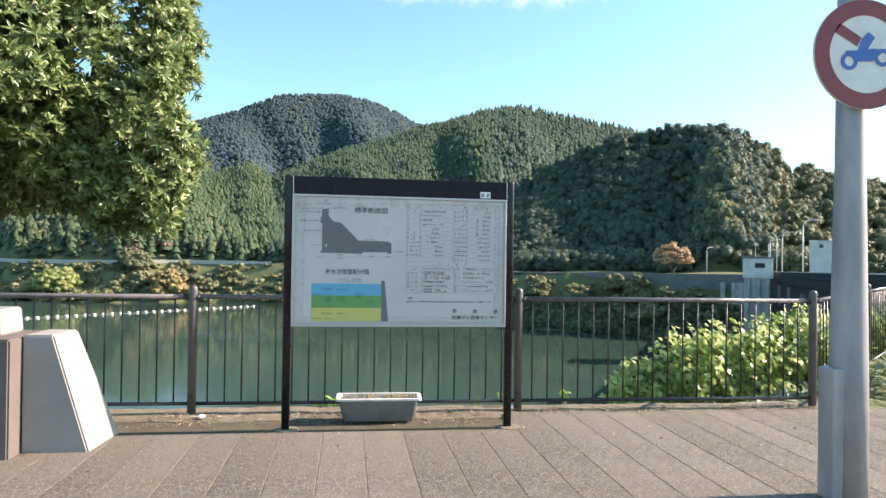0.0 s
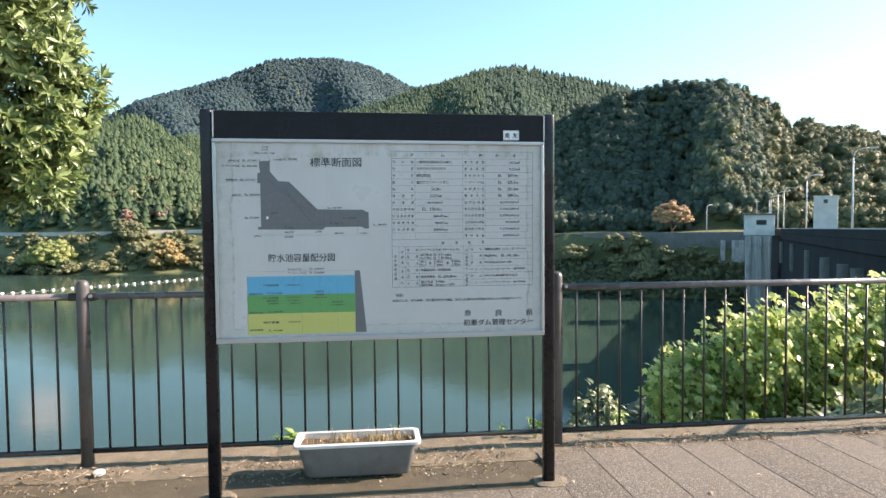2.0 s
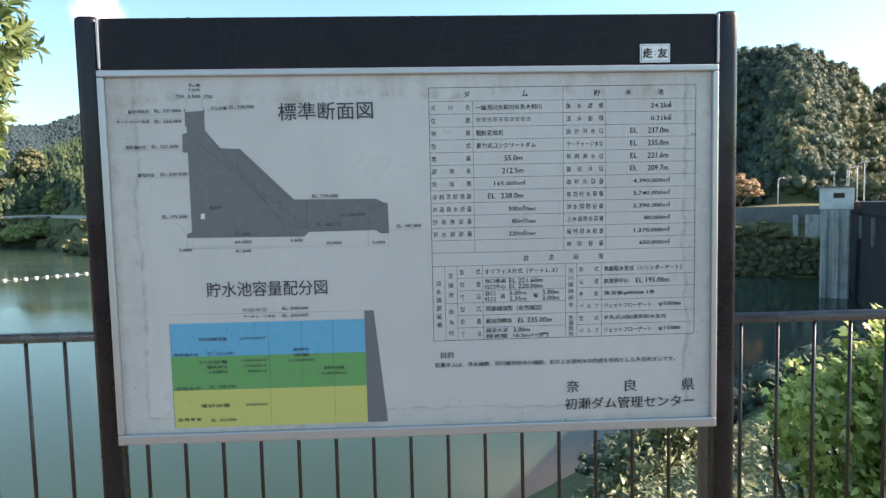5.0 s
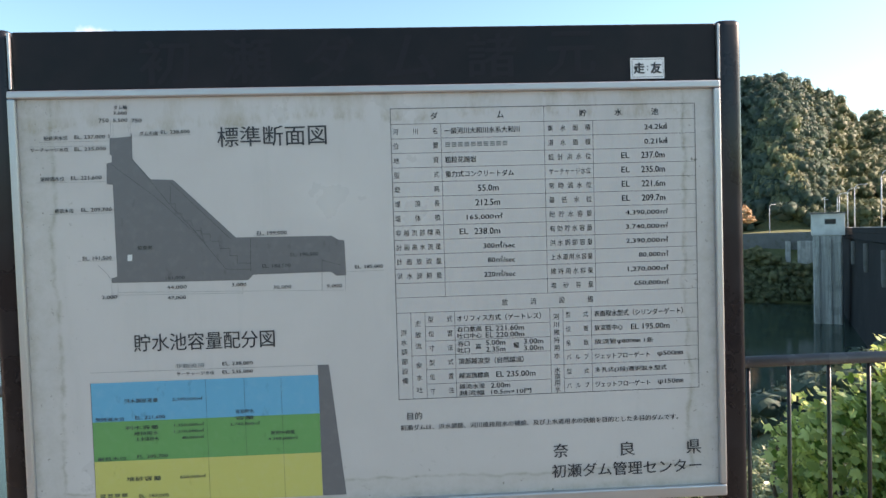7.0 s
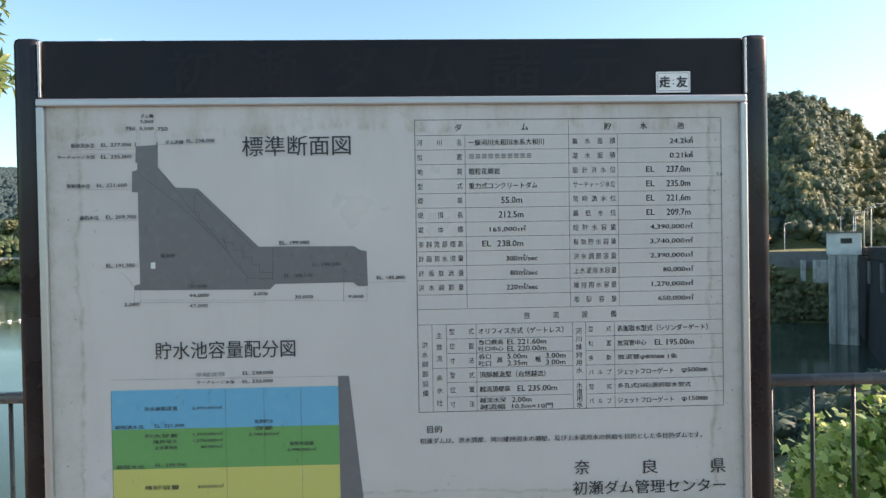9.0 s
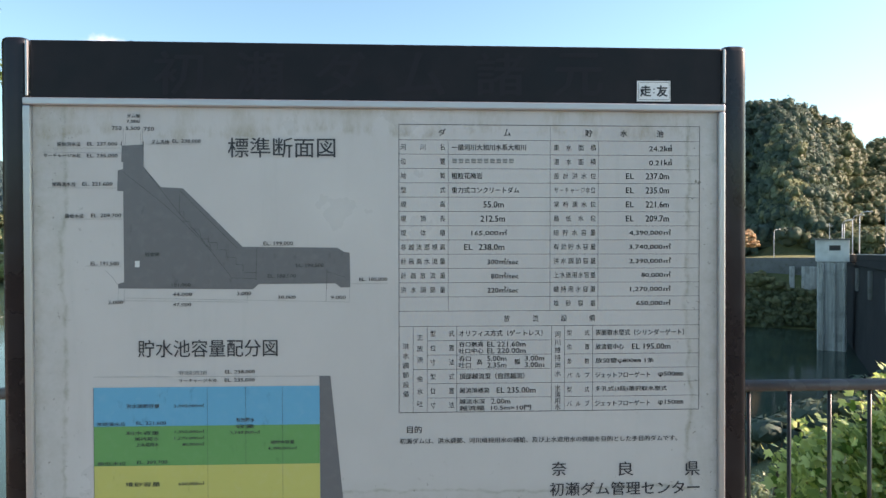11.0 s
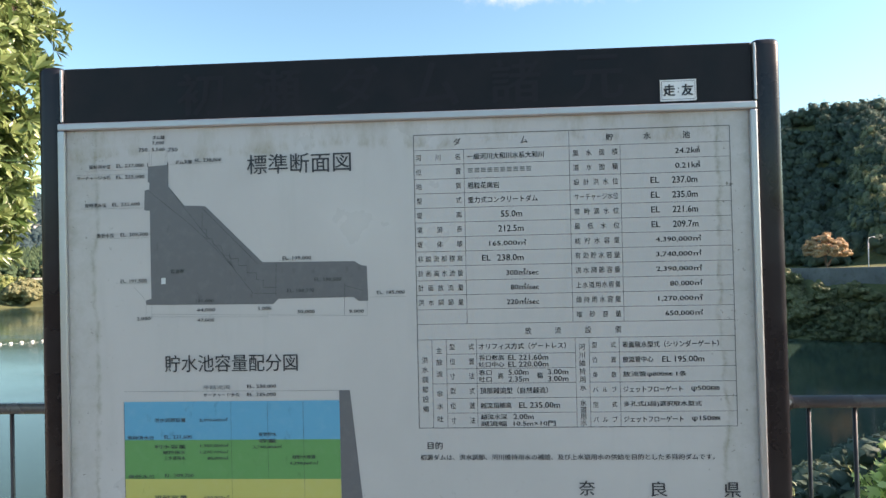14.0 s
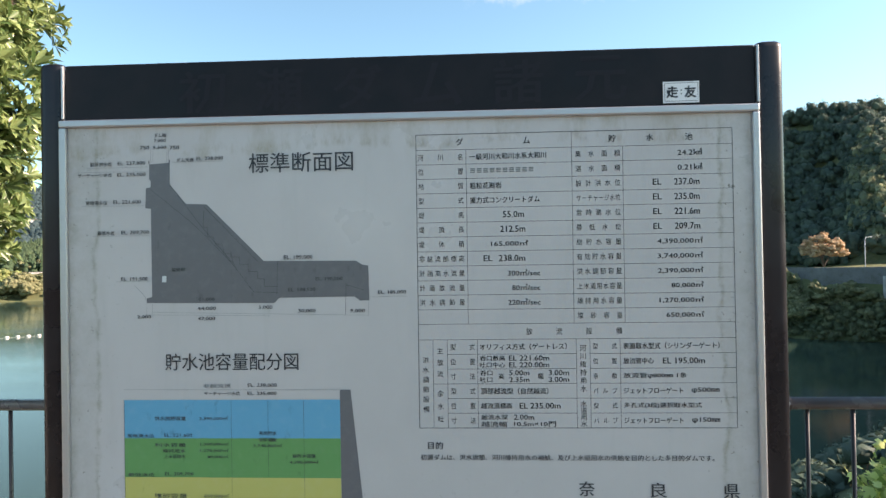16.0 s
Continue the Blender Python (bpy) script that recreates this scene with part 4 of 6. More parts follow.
words("2,390,000㎥", 1.0258, 1.1335, 1.4973, 0.0159, ink)
spread("上水道用水容量", 0.8389, 0.9329, 1.4619, 0.0158, ink)
words("80,000㎥", 1.0576, 1.1333, 1.4615, 0.0159, ink)
spread("維持用水容量", 0.8388, 0.9327, 1.4260, 0.0158, ink)
words("1,270,000㎥", 1.0284, 1.1331, 1.4257, 0.0159, ink)
spread("堆砂容量", 0.8386, 0.9326, 1.3902, 0.0158, ink)
words("650,000㎥", 1.0442, 1.1329, 1.3899, 0.0159, ink)
spread("放流設備", 0.7132, 0.9309, 1.3524, 0.0172, ink)
column("洪水調節設備", 0.4568, 1.2836, 1.1625, 0.0157, ink)
column("主放流", 0.4925, 1.3062, 1.2491, 0.0157, ink)
column("余水吐", 0.4922, 1.2006, 1.1379, 0.0157, ink)
column("河川維持用水", 0.8426, 1.3109, 1.2119, 0.0158, ink)
column("水道用水", 0.8420, 1.1746, 1.1259, 0.0158, ink)
spread("型式", 0.5254, 0.5725, 1.3154, 0.0157, ink)
spread("位置", 0.5253, 0.5724, 1.2790, 0.0157, ink)
spread("寸法", 0.5251, 0.5723, 1.2427, 0.0157, ink)
spread("型式", 0.5250, 0.5722, 1.2065, 0.0157, ink)
spread("位置", 0.5249, 0.5720, 1.1702, 0.0157, ink)
spread("寸法", 0.5248, 0.5719, 1.1339, 0.0157, ink)
spread("型式", 0.8729, 0.9178, 1.3151, 0.0144, ink)
spread("位置", 0.8728, 0.9176, 1.2789, 0.0144, ink)
spread("条数", 0.8726, 0.9174, 1.2427, 0.0144, ink)
spread("バルブ", 0.8725, 0.9173, 1.2066, 0.0143, ink)
spread("型式", 0.8723, 0.9171, 1.1704, 0.0143, ink)
spread("バルブ", 0.8722, 0.9170, 1.1342, 0.0143, ink)
words("オリフィス方式（ゲートレス）", 0.5912, 0.8037, 1.3153, 0.0157, ink)
words("呑口敷高", 0.5911, 0.6526, 1.2874, 0.0129, ink)
words("EL 221.60m", 0.6627, 0.7604, 1.2873, 0.0129, ink)
words("吐口中心", 0.5910, 0.6526, 1.2707, 0.0129, ink)
words("EL 220.00m", 0.6626, 0.7603, 1.2707, 0.0129, ink)
words("呑口", 0.5909, 0.6210, 1.2511, 0.0129, ink)
words("吐口", 0.5909, 0.6209, 1.2344, 0.0129, ink)
words("高", 0.6367, 0.6496, 1.2427, 0.0143, ink)
words("5.00m", 0.6626, 0.7114, 1.2511, 0.0129, ink)
words("2.35m", 0.6625, 0.7113, 1.2344, 0.0129, ink)
words("幅", 0.7329, 0.7458, 1.2427, 0.0143, ink)
words("3.00m", 0.7588, 0.8078, 1.2511, 0.0129, ink)
words("3.00m", 0.7587, 0.8077, 1.2344, 0.0129, ink)
words("頂部越流型（自然越流）", 0.5922, 0.7572, 1.2065, 0.0157, ink)
words("越流頂標高", 0.5921, 0.6680, 1.1702, 0.0143, ink)
words("EL 235.00m", 0.6866, 0.7858, 1.1703, 0.0143, ink)
words("越流水深", 0.5920, 0.6564, 1.1423, 0.0129, ink)
words("2.00m", 0.6722, 0.7210, 1.1424, 0.0129, ink)
words("越流幅", 0.5919, 0.6549, 1.1256, 0.0129, ink)
words("10.5m×10門", 0.6721, 0.7741, 1.1257, 0.0129, ink)
words("表面取水型式（シリンダーゲート）", 0.9395, 1.1675, 1.3150, 0.0158, ink)
words("放流管中心", 0.9393, 1.0117, 1.2789, 0.0144, ink)
words("EL 195.00m", 1.0335, 1.1324, 1.2788, 0.0144, ink)
words("放流管φ800㎜ 1条", 0.9391, 1.0900, 1.2427, 0.0144, ink)
words("ジェットフローゲート", 0.9390, 1.0797, 1.2066, 0.0144, ink)
words("φ500㎜", 1.1000, 1.1655, 1.2066, 0.0144, ink)
words("多孔式(3段)選択取水型式", 0.9388, 1.1231, 1.1705, 0.0144, ink)
words("ジェットフローゲート", 0.9387, 1.0793, 1.1344, 0.0144, ink)
words("φ150㎜", 1.0997, 1.1652, 1.1345, 0.0144, ink)
# purpose and owner
words("目的", 0.4590, 0.4960, 1.0725, 0.0185, ink)
words("初瀬ダムは、洪水調節、河川維持用水の補給、及び上水道用水の供給を目的とした多目的ダムです。", 0.4404, 1.1501, 1.0433, 0.0143, ink)
words("奈", 0.8268, 0.8642, 0.9682, 0.0358, ink, 0.012)
words("良", 0.9987, 1.0364, 0.9661, 0.0359, ink, 0.012)
words("県", 1.1702, 1.2081, 0.9639, 0.0360, ink, 0.012)
words("初瀬ダム管理センター", 0.8222, 1.2078, 0.9158, 0.0345, ink, 0.012)

for i, ch in enumerate("初瀬ダム諸元"):
    cx = -0.108 + 1.008 * i / 5
    words(ch, cx - 0.060, cx + 0.060, 1.972, 0.108, ghost_black, 0.02, -0.0074)

bm = bmesh.new()
lathe(bm, [(2.049, 0.008), (2.056, 0.008), (2.060, 0.004)], 10, (-0.237, 5.74))
under_board("bolt", bm, board_black, "small bolt head on the top edge")

# the sticker on the header
sticker = thing("sticker", "small white rectangular sticker with two black brushed characters", "sticker", at=(1.0920, 5.7065, 1.9303))
bm = bmesh.new()
box(bm, -0.043, 0.043, -0.0012, 0.0012, -0.026, 0.026)
part("backing", bm, sticker_white, sticker)
for ch, cx in (("走", -0.0215), ("友", 0.0215)):
    me = font_mesh(ch, 0.03)
    co = np.empty(len(me.vertices) * 3, np.float32)
    me.vertices.foreach_get("co", co)
    co = co.reshape(-1, 3)
    lo, hi = co.min(0), co.max(0)
    q = (co - lo) / np.maximum(hi - lo, 1e-6)
    me.vertices.foreach_set("co", np.stack([cx + (q[:, 0] - 0.5) * 0.029, np.full(len(q), -0.0026), (q[:, 1] - 0.5) * 0.029], -1).astype(np.float32).ravel())
    me.update()
    me.materials.append(ink)
    new("lettering", me).parent = sticker
bm = bmesh.new()
for a, b, c, e in ((-0.039, 0.039, 0.0215, 0.0225), (-0.039, 0.039, -0.0225, -0.0215), (-0.040, -0.039, -0.0215, 0.0215), (0.039, 0.040, -0.0215, 0.0215), (-0.0015, 0.0015, 0.003, 0.006), (-0.0015, 0.0015, -0.006, -0.003)):
    bm.faces.new([bm.verts.new((x, -0.0026, z)) for x, z in ((a, c), (b, c), (b, e), (a, e))])
part("border", bm, ink_line, sticker)

# ---- the railing ----
RAIL_Z, LOW_Z = 1.028, 0.080


def fence_section(name, start, end, posts=(True, False), label="dark brown painted steel railing with thin upright bars"):
    """A railing between two posts: tubes, round bars and dome-capped posts."""
    a, b = Vector((*start, 0)), Vector((*end, 0))
    length = (b - a).length
    ang = math.atan2(b.y - a.y, b.x - a.x)
    root = thing(name, label, "railing", "railing along the terrace", at=a)
    root.rotation_euler = (0, 0, ang)
    for k, on in enumerate(posts):
        if not on:
            continue
        px = length * k
        bm = bmesh.new()
        lathe(bm, [(-0.14, 0.038), (1.090, 0.038), (1.107, 0.036), (1.121, 0.029), (1.128, 0.017), (1.130, 0.004)], 18, (px, 0))
        post = part("post", bm, post_lit, root, smooth=True)
        for sx in (-1, 1):
            bm = bmesh.new()
            tube(bm, [(px + sx * 0.036, 0, RAIL_Z), (px + sx * 0.075, 0, RAIL_Z)], 0.026, 10)
            part("bracket", bm, fence_brown, post)
            if sx < 0:
                continue
            bm = bmesh.new()
            tube(bm, [(px + sx * 0.055, -0.02, RAIL_Z + 0.005), (px + sx * 0.055, -0.034, RAIL_Z + 0.005)], 0.011, 8)
            part("bolt", bm, aluminium, post, "pale bolt head")
    for z, r, nm in ((RAIL_Z, 0.021, "top_rail"), (LOW_Z, 0.017, "bottom_rail")):
        bm = bmesh.new()
        tube(bm, [(0.036, 0, z), (length / 2, 0, z), (length - 0.036, 0, z)], r, 12)
        part(nm, bm, rail_lit if nm == "top_rail" else fence_brown, root, smooth=True)
    n = max(int(round(length / 0.1475)), 2)
    first = (length - 0.1475 * (n - 2)) / 2 - 0.012
    bm = bmesh.new()
    lathe(bm, [(LOW_Z, 0.0075), (RAIL_Z, 0.0075)], 8)
    bar = part("bar", bm, fence_brown, root, smooth=True)
    bar.location = (first, 0, 0)
    for i in range(2, n):
        o = bar.copy()
        scene.collection.objects.link(o)
        o.location = (first + 0.1475 * (i - 1), 0, 0)
    return root


FY = 6.374
for xa in (-10.245, -7.30, -4.355, -1.41):
    fence_section("railing", (xa, FY), (xa + 2.945, FY))
fence_section("railing", (1.535, FY), (4.48, FY), (True, True))
for i in range(3):
    p = [(CORNER[0] + RUN[0] * 3.0 * (i + q), CORNER[1] + RUN[1] * 3.0 * (i + q)) for q in (0, 1)]
    fence_section("railing", p[0], p[1], (False, True))

# ---- planter ----
def planter_at(x, y):
    root = thing("planter", "weathered grey plastic planter trough with dry grass and soil", "planter", at=(x, y, 0))
    L0, L1, W0, W1, H = 0.30, 0.345, 0.085, 0.115, 0.205

    def ring(bm, lx, wy, z, r=0.03):
        pts = []
        for cx, cy, a0 in ((1, 1, 0), (-1, 1, 90), (-1, -1, 180), (1, -1, 270)):
            for k in range(5):
                a = radians(a0 + 22.5 * k)
                pts.append(bm.verts.new((cx * (lx - r) + r * math.cos(a), cy * (wy - r) + r * math.sin(a), z)))
        return pts

    def skin(bm, rings):
        for a, b in zip(rings, rings[1:]):
            for i in range(len(a)):
                bm.faces.new((a[i], a[(i + 1) % len(a)], b[(i + 1) % len(b)], b[i]))

    bm = bmesh.new()
    rs = [ring(bm, L0 - 0.01, W0 - 0.01, 0.0), ring(bm, L0, W0, 0.012), ring(bm, L1 - 0.006, W1 - 0.006, H - 0.018)]
    skin(bm, rs)
    bm.faces.new(rs[0][::-1])
    part("trough", bm, planter_mat, root, smooth=True)
    bm = bmesh.new()
    rs = [ring(bm, L1 - 0.004, W1 - 0.004, H - 0.022), ring(bm, L1 + 0.018, W1 + 0.018, H - 0.018), ring(bm, L1 + 0.020, W1 + 0.020, H - 0.002), ring(bm, L1 + 0.014, W1 + 0.014, H + 0.002), ring(bm, L1 - 0.010, W1 - 0.010, H), ring(bm, L1 - 0.014, W1 - 0.014, H - 0.05)]
    skin(bm, rs)
    part("rim", bm, rim_mat, root, "pale chalky rim")
    bm = bmesh.new()
    vs = [[bm.verts.new(((L1 - 0.012) * (2 * i / 24 - 1), (W1 - 0.012) * (2 * j / 6 - 1), H - 0.035 + 0.012 * noise.noise(Vector((i * 0.7, j * 0.9, 0))))) for j in range(7)] for i in range(25)]
    for i in range(24):
        for j in range(6):
            bm.faces.new((vs[i][j], vs[i + 1][j], vs[i + 1][j + 1], vs[i][j + 1]))
    part("soil", bm, soil_mat, root)
    rnd = random.Random(4)
    verts, faces = [], []
    for i in range(420):
        bx, by = rnd.uniform(-0.32, 0.32), rnd.uniform(-0.09, 0.09)
        if rnd.random() < 0.45 and bx < -0.1:
            continue
        h, a, ln = rnd.uniform(0.02, 0.07), rnd.uniform(0, 6.28), rnd.uniform(0.01, 0.05)
        w = rnd.uniform(0.0012, 0.0028)
        c, s_ = math.cos(a), math.sin(a)
        k = len(verts)
        z = H - 0.03
        for t in (0, 0.55, 1):
            ww = w * (1 - 0.8 * t)
            verts += [(bx + c * ln * t * t - s_ * ww, by + s_ * ln * t * t + c * ww, z + h * t), (bx + c * ln * t * t + s_ * ww, by + s_ * ln * t * t - c * ww, z + h * t)]
        faces += [(k, k + 1, k + 3, k + 2), (k + 2, k + 3, k + 5, k + 4)]
    tagged(mesh_from("dry_grass", verts, faces, straw_mat, root), "tangled dry yellow grass", kind="stuff")
    return root


planter_at(0.237, 6.03)

# ---- stone marker ----
marker = thing("stone_marker", "pale smooth stone marker with a sloping side on a dark plinth", "stone marker", at=(-2.1, 5.2, 0))


def prism(name, base, top, z0, z1, mat, parent, bevel=0.012, label=""):
    bm = bmesh.new()
    o = parent.location
    lo = [bm.verts.new((x - o.x, y - o.y, z0)) for x, y in base]
    hi = [bm.verts.new((x - o.x, y - o.y, z1)) for x, y in top]
    n = len(lo)
    bm.faces.new(lo[::-1])
    bm.faces.new(hi)
    for i in range(n):
        bm.faces.new((lo[i], lo[(i + 1) % n], hi[(i + 1) % n], hi[i]))
    if bevel:
        bmesh.ops.bevel(bm, geom=list(bm.edges), offset=bevel, segments=2, affect="EDGES")
    return part(name, bm, mat, parent, label)


prism("buttress", [(-2.27, 5.195), (-1.81, 5.19), (-1.79, 5.73), (-2.27, 5.745)], [(-2.275, 5.20), (-2.07, 5.1985), (-2.056, 5.575), (-2.275, 5.58)], -0.02, 0.825, stone_mat, marker)
prism("plinth", [(-3.4, 5.035), (-2.275, 5.03), (-2.275, 5.74), (-3.4, 5.74)], [(-3.38, 5.04), (-2.28, 5.036), (-2.28, 5.66), (-3.38, 5.66)], -0.02, 0.812, plinth_mat, marker, label="dark brown stone plinth")
prism("upper_stone", [(-3.3, 5.23), (-2.435, 5.22), (-2.435, 5.56), (-3.3, 5.57)], [(-3.29, 5.235), (-2.445, 5.225), (-2.445, 5.545), (-3.29, 5.55)], 0.815, 1.0, stone_mat, marker)

# ---- lamp column with the road sign ----
column_thing = thing("sign_column", "tapered galvanised steel column with a round traffic sign and a cable box", "sign post", at=(3.015, 3.94, 0))
bm = bmesh.new()
lathe(bm, [(-0.02, 0.112), (0.8, 0.105), (2.0, 0.084), (5.2, 0.062), (5.25, 0.05)], 28)
part("shaft", bm, pole_mat, column_thing, smooth=True)
bm = bmesh.new()
box(bm, -0.150, 0.02, -0.07, 0.07, 0.0, 0.79, 0.012)
part("cable_box", bm, pole_mat, column_thing)
disc_c = Vector((0.0, -0.12, 2.64))


def flat_part(name, rings, mat, y, parent, label="", depth=0.004):
    """A flat plate facing the walk, from an outline in x and z."""
    bm = bmesh.new()
    f = bm.faces.new([bm.verts.new((disc_c.x + a, y, disc_c.z + b)) for a, b in rings])
    got = bmesh.ops.extrude_face_region(bm, geom=[f])
    for v in got["geom"]:
        if isinstance(v, bmesh.types.BMVert):
            v.co.y += depth
    bmesh.ops.recalc_face_normals(bm, faces=bm.faces)
    return part(name, bm, mat, parent, label)


def ringed(name, r0, r1, cx, cz, mat, y, parent, n=48):
    bm = bmesh.new()
    vs = []
    for i in range(n):
        a = 2 * math.pi * i / n
        vs.append([bm.verts.new((disc_c.x + cx + r * math.cos(a), yy, disc_c.z + cz + r * math.sin(a))) for r, yy in ((r0, y), (r1, y), (r1, y + 0.004), (r0, y + 0.004))])
    for i in range(n):
        p, q = vs[i], vs[(i + 1) % n]
        for j in range(4):
            bm.faces.new((p[j], q[j], q[(j + 1) % 4], p[(j + 1) % 4]))
    bmesh.ops.recalc_face_normals(bm, faces=bm.faces)
    return part(name, bm, mat, parent)


circle = [(0.32 * math.cos(2 * math.pi * i / 56), 0.32 * math.sin(2 * math.pi * i / 56)) for i in range(56)]
disc = flat_part("sign_disc", circle, sign_white, disc_c.y, column_thing, "round white sign with a red border and a blue motorcycle mark", 0.02)
ringed("red_border", 0.229, 0.321, 0, 0, sign_red, disc_c.y - 0.004, disc, 56)
flat_part("red_bar", [(-0.20, 0.125), (-0.165, 0.175), (-0.03, 0.095), (-0.055, 0.045)], sign_red, disc_c.y - 0.004, disc)
ringed("wheel_mark", 0.030, 0.052, -0.105, -0.045, sign_blue, disc_c.y - 0.0042, disc, 24)
ringed("wheel_mark", 0.030, 0.052, 0.105, -0.015, sign_blue, disc_c.y - 0.0042, disc, 24)
flat_part("cycle_mark", [(-0.13, 0.015), (-0.05, -0.045), (0.04, -0.04), (0.12, 0.03), (0.05, 0.035), (-0.05, 0.02)], sign_blue, disc_c.y - 0.0046, disc)
flat_part("saddle_mark", [(-0.055, 0.015), (0.0, 0.015), (0.055, 0.10), (0.015, 0.13), (-0.025, 0.09)], sign_blue, disc_c.y - 0.0050, disc)
bm = bmesh.new()
for zz in (-0.12, 0.12):
    tube(bm, [(disc_c.x, disc_c.y + 0.015, disc_c.z + zz), (0.02, 0.0, disc_c.z + zz)], 0.014, 8)
part("bracket", bm, pole_mat, column_thing)

# ---- the dam ----
DAM_A, DAM_B = Vector((25.5, 21)), Vector((112.5, 183))  # the crest's ends
d_dir = (DAM_B - DAM_A).normalized()
d_nrm = Vector((-d_dir.y, d_dir.x))  # towards the water
d_len = (DAM_B - DAM_A).length
DAM_FALL = 0.0163  # the crest road falls towards the far bank
dam = thing("dam", "concrete gravity dam coloured dark for the shade between the piers under its road", "dam", at=(DAM_A.x, DAM_A.y, 0.1))
dam.rotation_euler = (0, DAM_FALL, math.atan2(d_dir.y, d_dir.x))
CREST = -0.1
# the solid dark face stands for the shaded openings under the road
bm = bmesh.new()
vs = [bm.verts.new((x, y, z)) for x in (0, d_len) for y, z in ((0.75, CREST - 1.3), (1.3, -26), (-24, -26), (-6.0, CREST - 1.3))]
for q in ((0, 1, 5, 4), (1, 2, 6, 5), (2, 3, 7, 6), (3, 0, 4, 7), (3, 2, 1, 0), (4, 5, 6, 7)):
    bm.faces.new([vs[i] for i in q])
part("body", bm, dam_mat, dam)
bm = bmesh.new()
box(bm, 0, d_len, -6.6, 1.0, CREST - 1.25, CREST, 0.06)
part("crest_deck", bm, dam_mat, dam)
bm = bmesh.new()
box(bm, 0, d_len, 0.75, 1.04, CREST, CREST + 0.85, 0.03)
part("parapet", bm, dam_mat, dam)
bm = bmesh.new()
box(bm, 0, d_len, 0.70, 1.10, CREST + 0.85, CREST + 0.97, 0.02)
part("coping", bm, road_mat, dam, "pale coping along the crest road")
bm = bmesh.new()
box(bm, 0, d_len, -6.6, -6.3, CREST, CREST + 0.95, 0.03)
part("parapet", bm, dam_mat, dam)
# pale pier noses on the dark face: place along the crest, half width, foot and head
for x, w, z0, z1 in ((41.7, 0.75, -8.5, -2.9), (49.2, 0.7, -8.0, -2.9), (60.9, 0.72, -7.4, -2.7), (78.3, 0.42, -6.6, -2.4), (98.2, 0.40, -5.8, -1.9), (117.9, 0.36, -5.4, -1.9)):
    bm = bmesh.new()
    lathe(bm, [(z0 - 0.5, w * 0.8), (z0 + 0.4, w), (z1 + 0.15, w)], 16, (x, 1.05), 2.8)
    part("pier", bm, wall_mat, dam, "grey concrete pier nose")

# intake tower on the water side
tower = thing("intake_tower", "pale concrete intake tower with a small gate house on top", "tower", at=(79.9, 132.3, 0))
tower.rotation_euler = (0, 0, math.atan2(d_dir.y, d_dir.x) - math.pi / 2)
bm = bmesh.new()
box(bm, -2.45, 2.3, -2.3, 2.3, -26, -2.5, 0.1)
shaft = part("shaft", bm, streaked, tower)
for x in (-1.75, 0.2, 1.85):
    bm = bmesh.new()
    box(bm, x - 0.2, x + 0.2, -2.65, -2.28, -26, -2.9, 0.04)
    part("gate_guide", bm, streaked, shaft)
bm = bmesh.new()
box(bm, -2.75, 2.75, -2.5, 2.5, -2.5, 1.62, 0.08)
house = part("gate_house", bm, white_wall, tower)
bm = bmesh.new()
box(bm, -2.95, 2.95, -2.75, 2.75, 1.62, 1.92, 0.05)
part("roof", bm, wall_mat, house)
bm = bmesh.new()
box(bm, -0.55, 1.15, -2.54, -2.46, -0.25, 0.55)
window = part("window", bm, glass_dark, house)
bm = bmesh.new()
for a, b, c, e in ((-0.65, 1.25, 0.55, 0.66), (-0.65, 1.25, -0.36, -0.25), (-0.65, -0.55, -0.25, 0.55), (1.15, 1.25, -0.25, 0.55)):
    box(bm, a, b, -2.58, -2.48, c, e)
part("window_frame", bm, wall_mat, window)
for k in range(5):
    bm = bmesh.new()
    tube(bm, [(2.3, -2.3, -2.6 - 0.02 * k), (2.9 + 0.35 * k, -1.8, -2.62), (3.4 + 0.35 * k, 0.5, -2.64)], 0.05, 6)
    part("brace", bm, dam_mat, tower)
bm = bmesh.new()
lathe(bm, [(1.9, 0.06), (4.9, 0.045)], 8, (-0.4, 0.4))
tube(bm, [(-1.0, 0.4, 4.4), (0.2, 0.4, 4.4)], 0.035, 6)
tube(bm, [(-0.8, 0.4, 4.75), (0.0, 0.4, 4.75)], 0.03, 6)
part("mast", bm, lamp_grey, tower, "thin grey antenna mast")

# a lower block of dark concrete in the water beside the tower
block = thing("concrete_block", "low dark concrete block standing in the water beside the dam", "concrete block", at=(86.0, 129.5, 0))
block.rotation_euler = (0, 0, math.atan2(d_dir.y, d_dir.x) - math.pi / 2)
bm = bmesh.new()
box(bm, -1.6, 1.6, -2.0, 2.0, -26, -16.2, 0.12)
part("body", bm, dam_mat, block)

# white elevator house on the crest
lift = thing("elevator_house", "plain white flat-roofed concrete house on the dam crest", "building", at=(67.1, 94.4, -0.5))
lift.rotation_euler = (0, 0, radians(-36))
bm = bmesh.new()
box(bm, -1.55, 1.55, -1.7, 1.7, CREST - 0.8, 4.65, 0.06)
walls = part("wall", bm, white_wall, lift)
bm = bmesh.new()
box(bm, -1.62, 1.62, -1.77, 1.77, 4.65, 4.8, 0.03)
part("roof", bm, white_wall, lift)
bm = bmesh.new()
box(bm, -0.3, 0.25, -1.73, -1.67, 3.7, 4.25)
part("window", bm, glass_dark, walls)


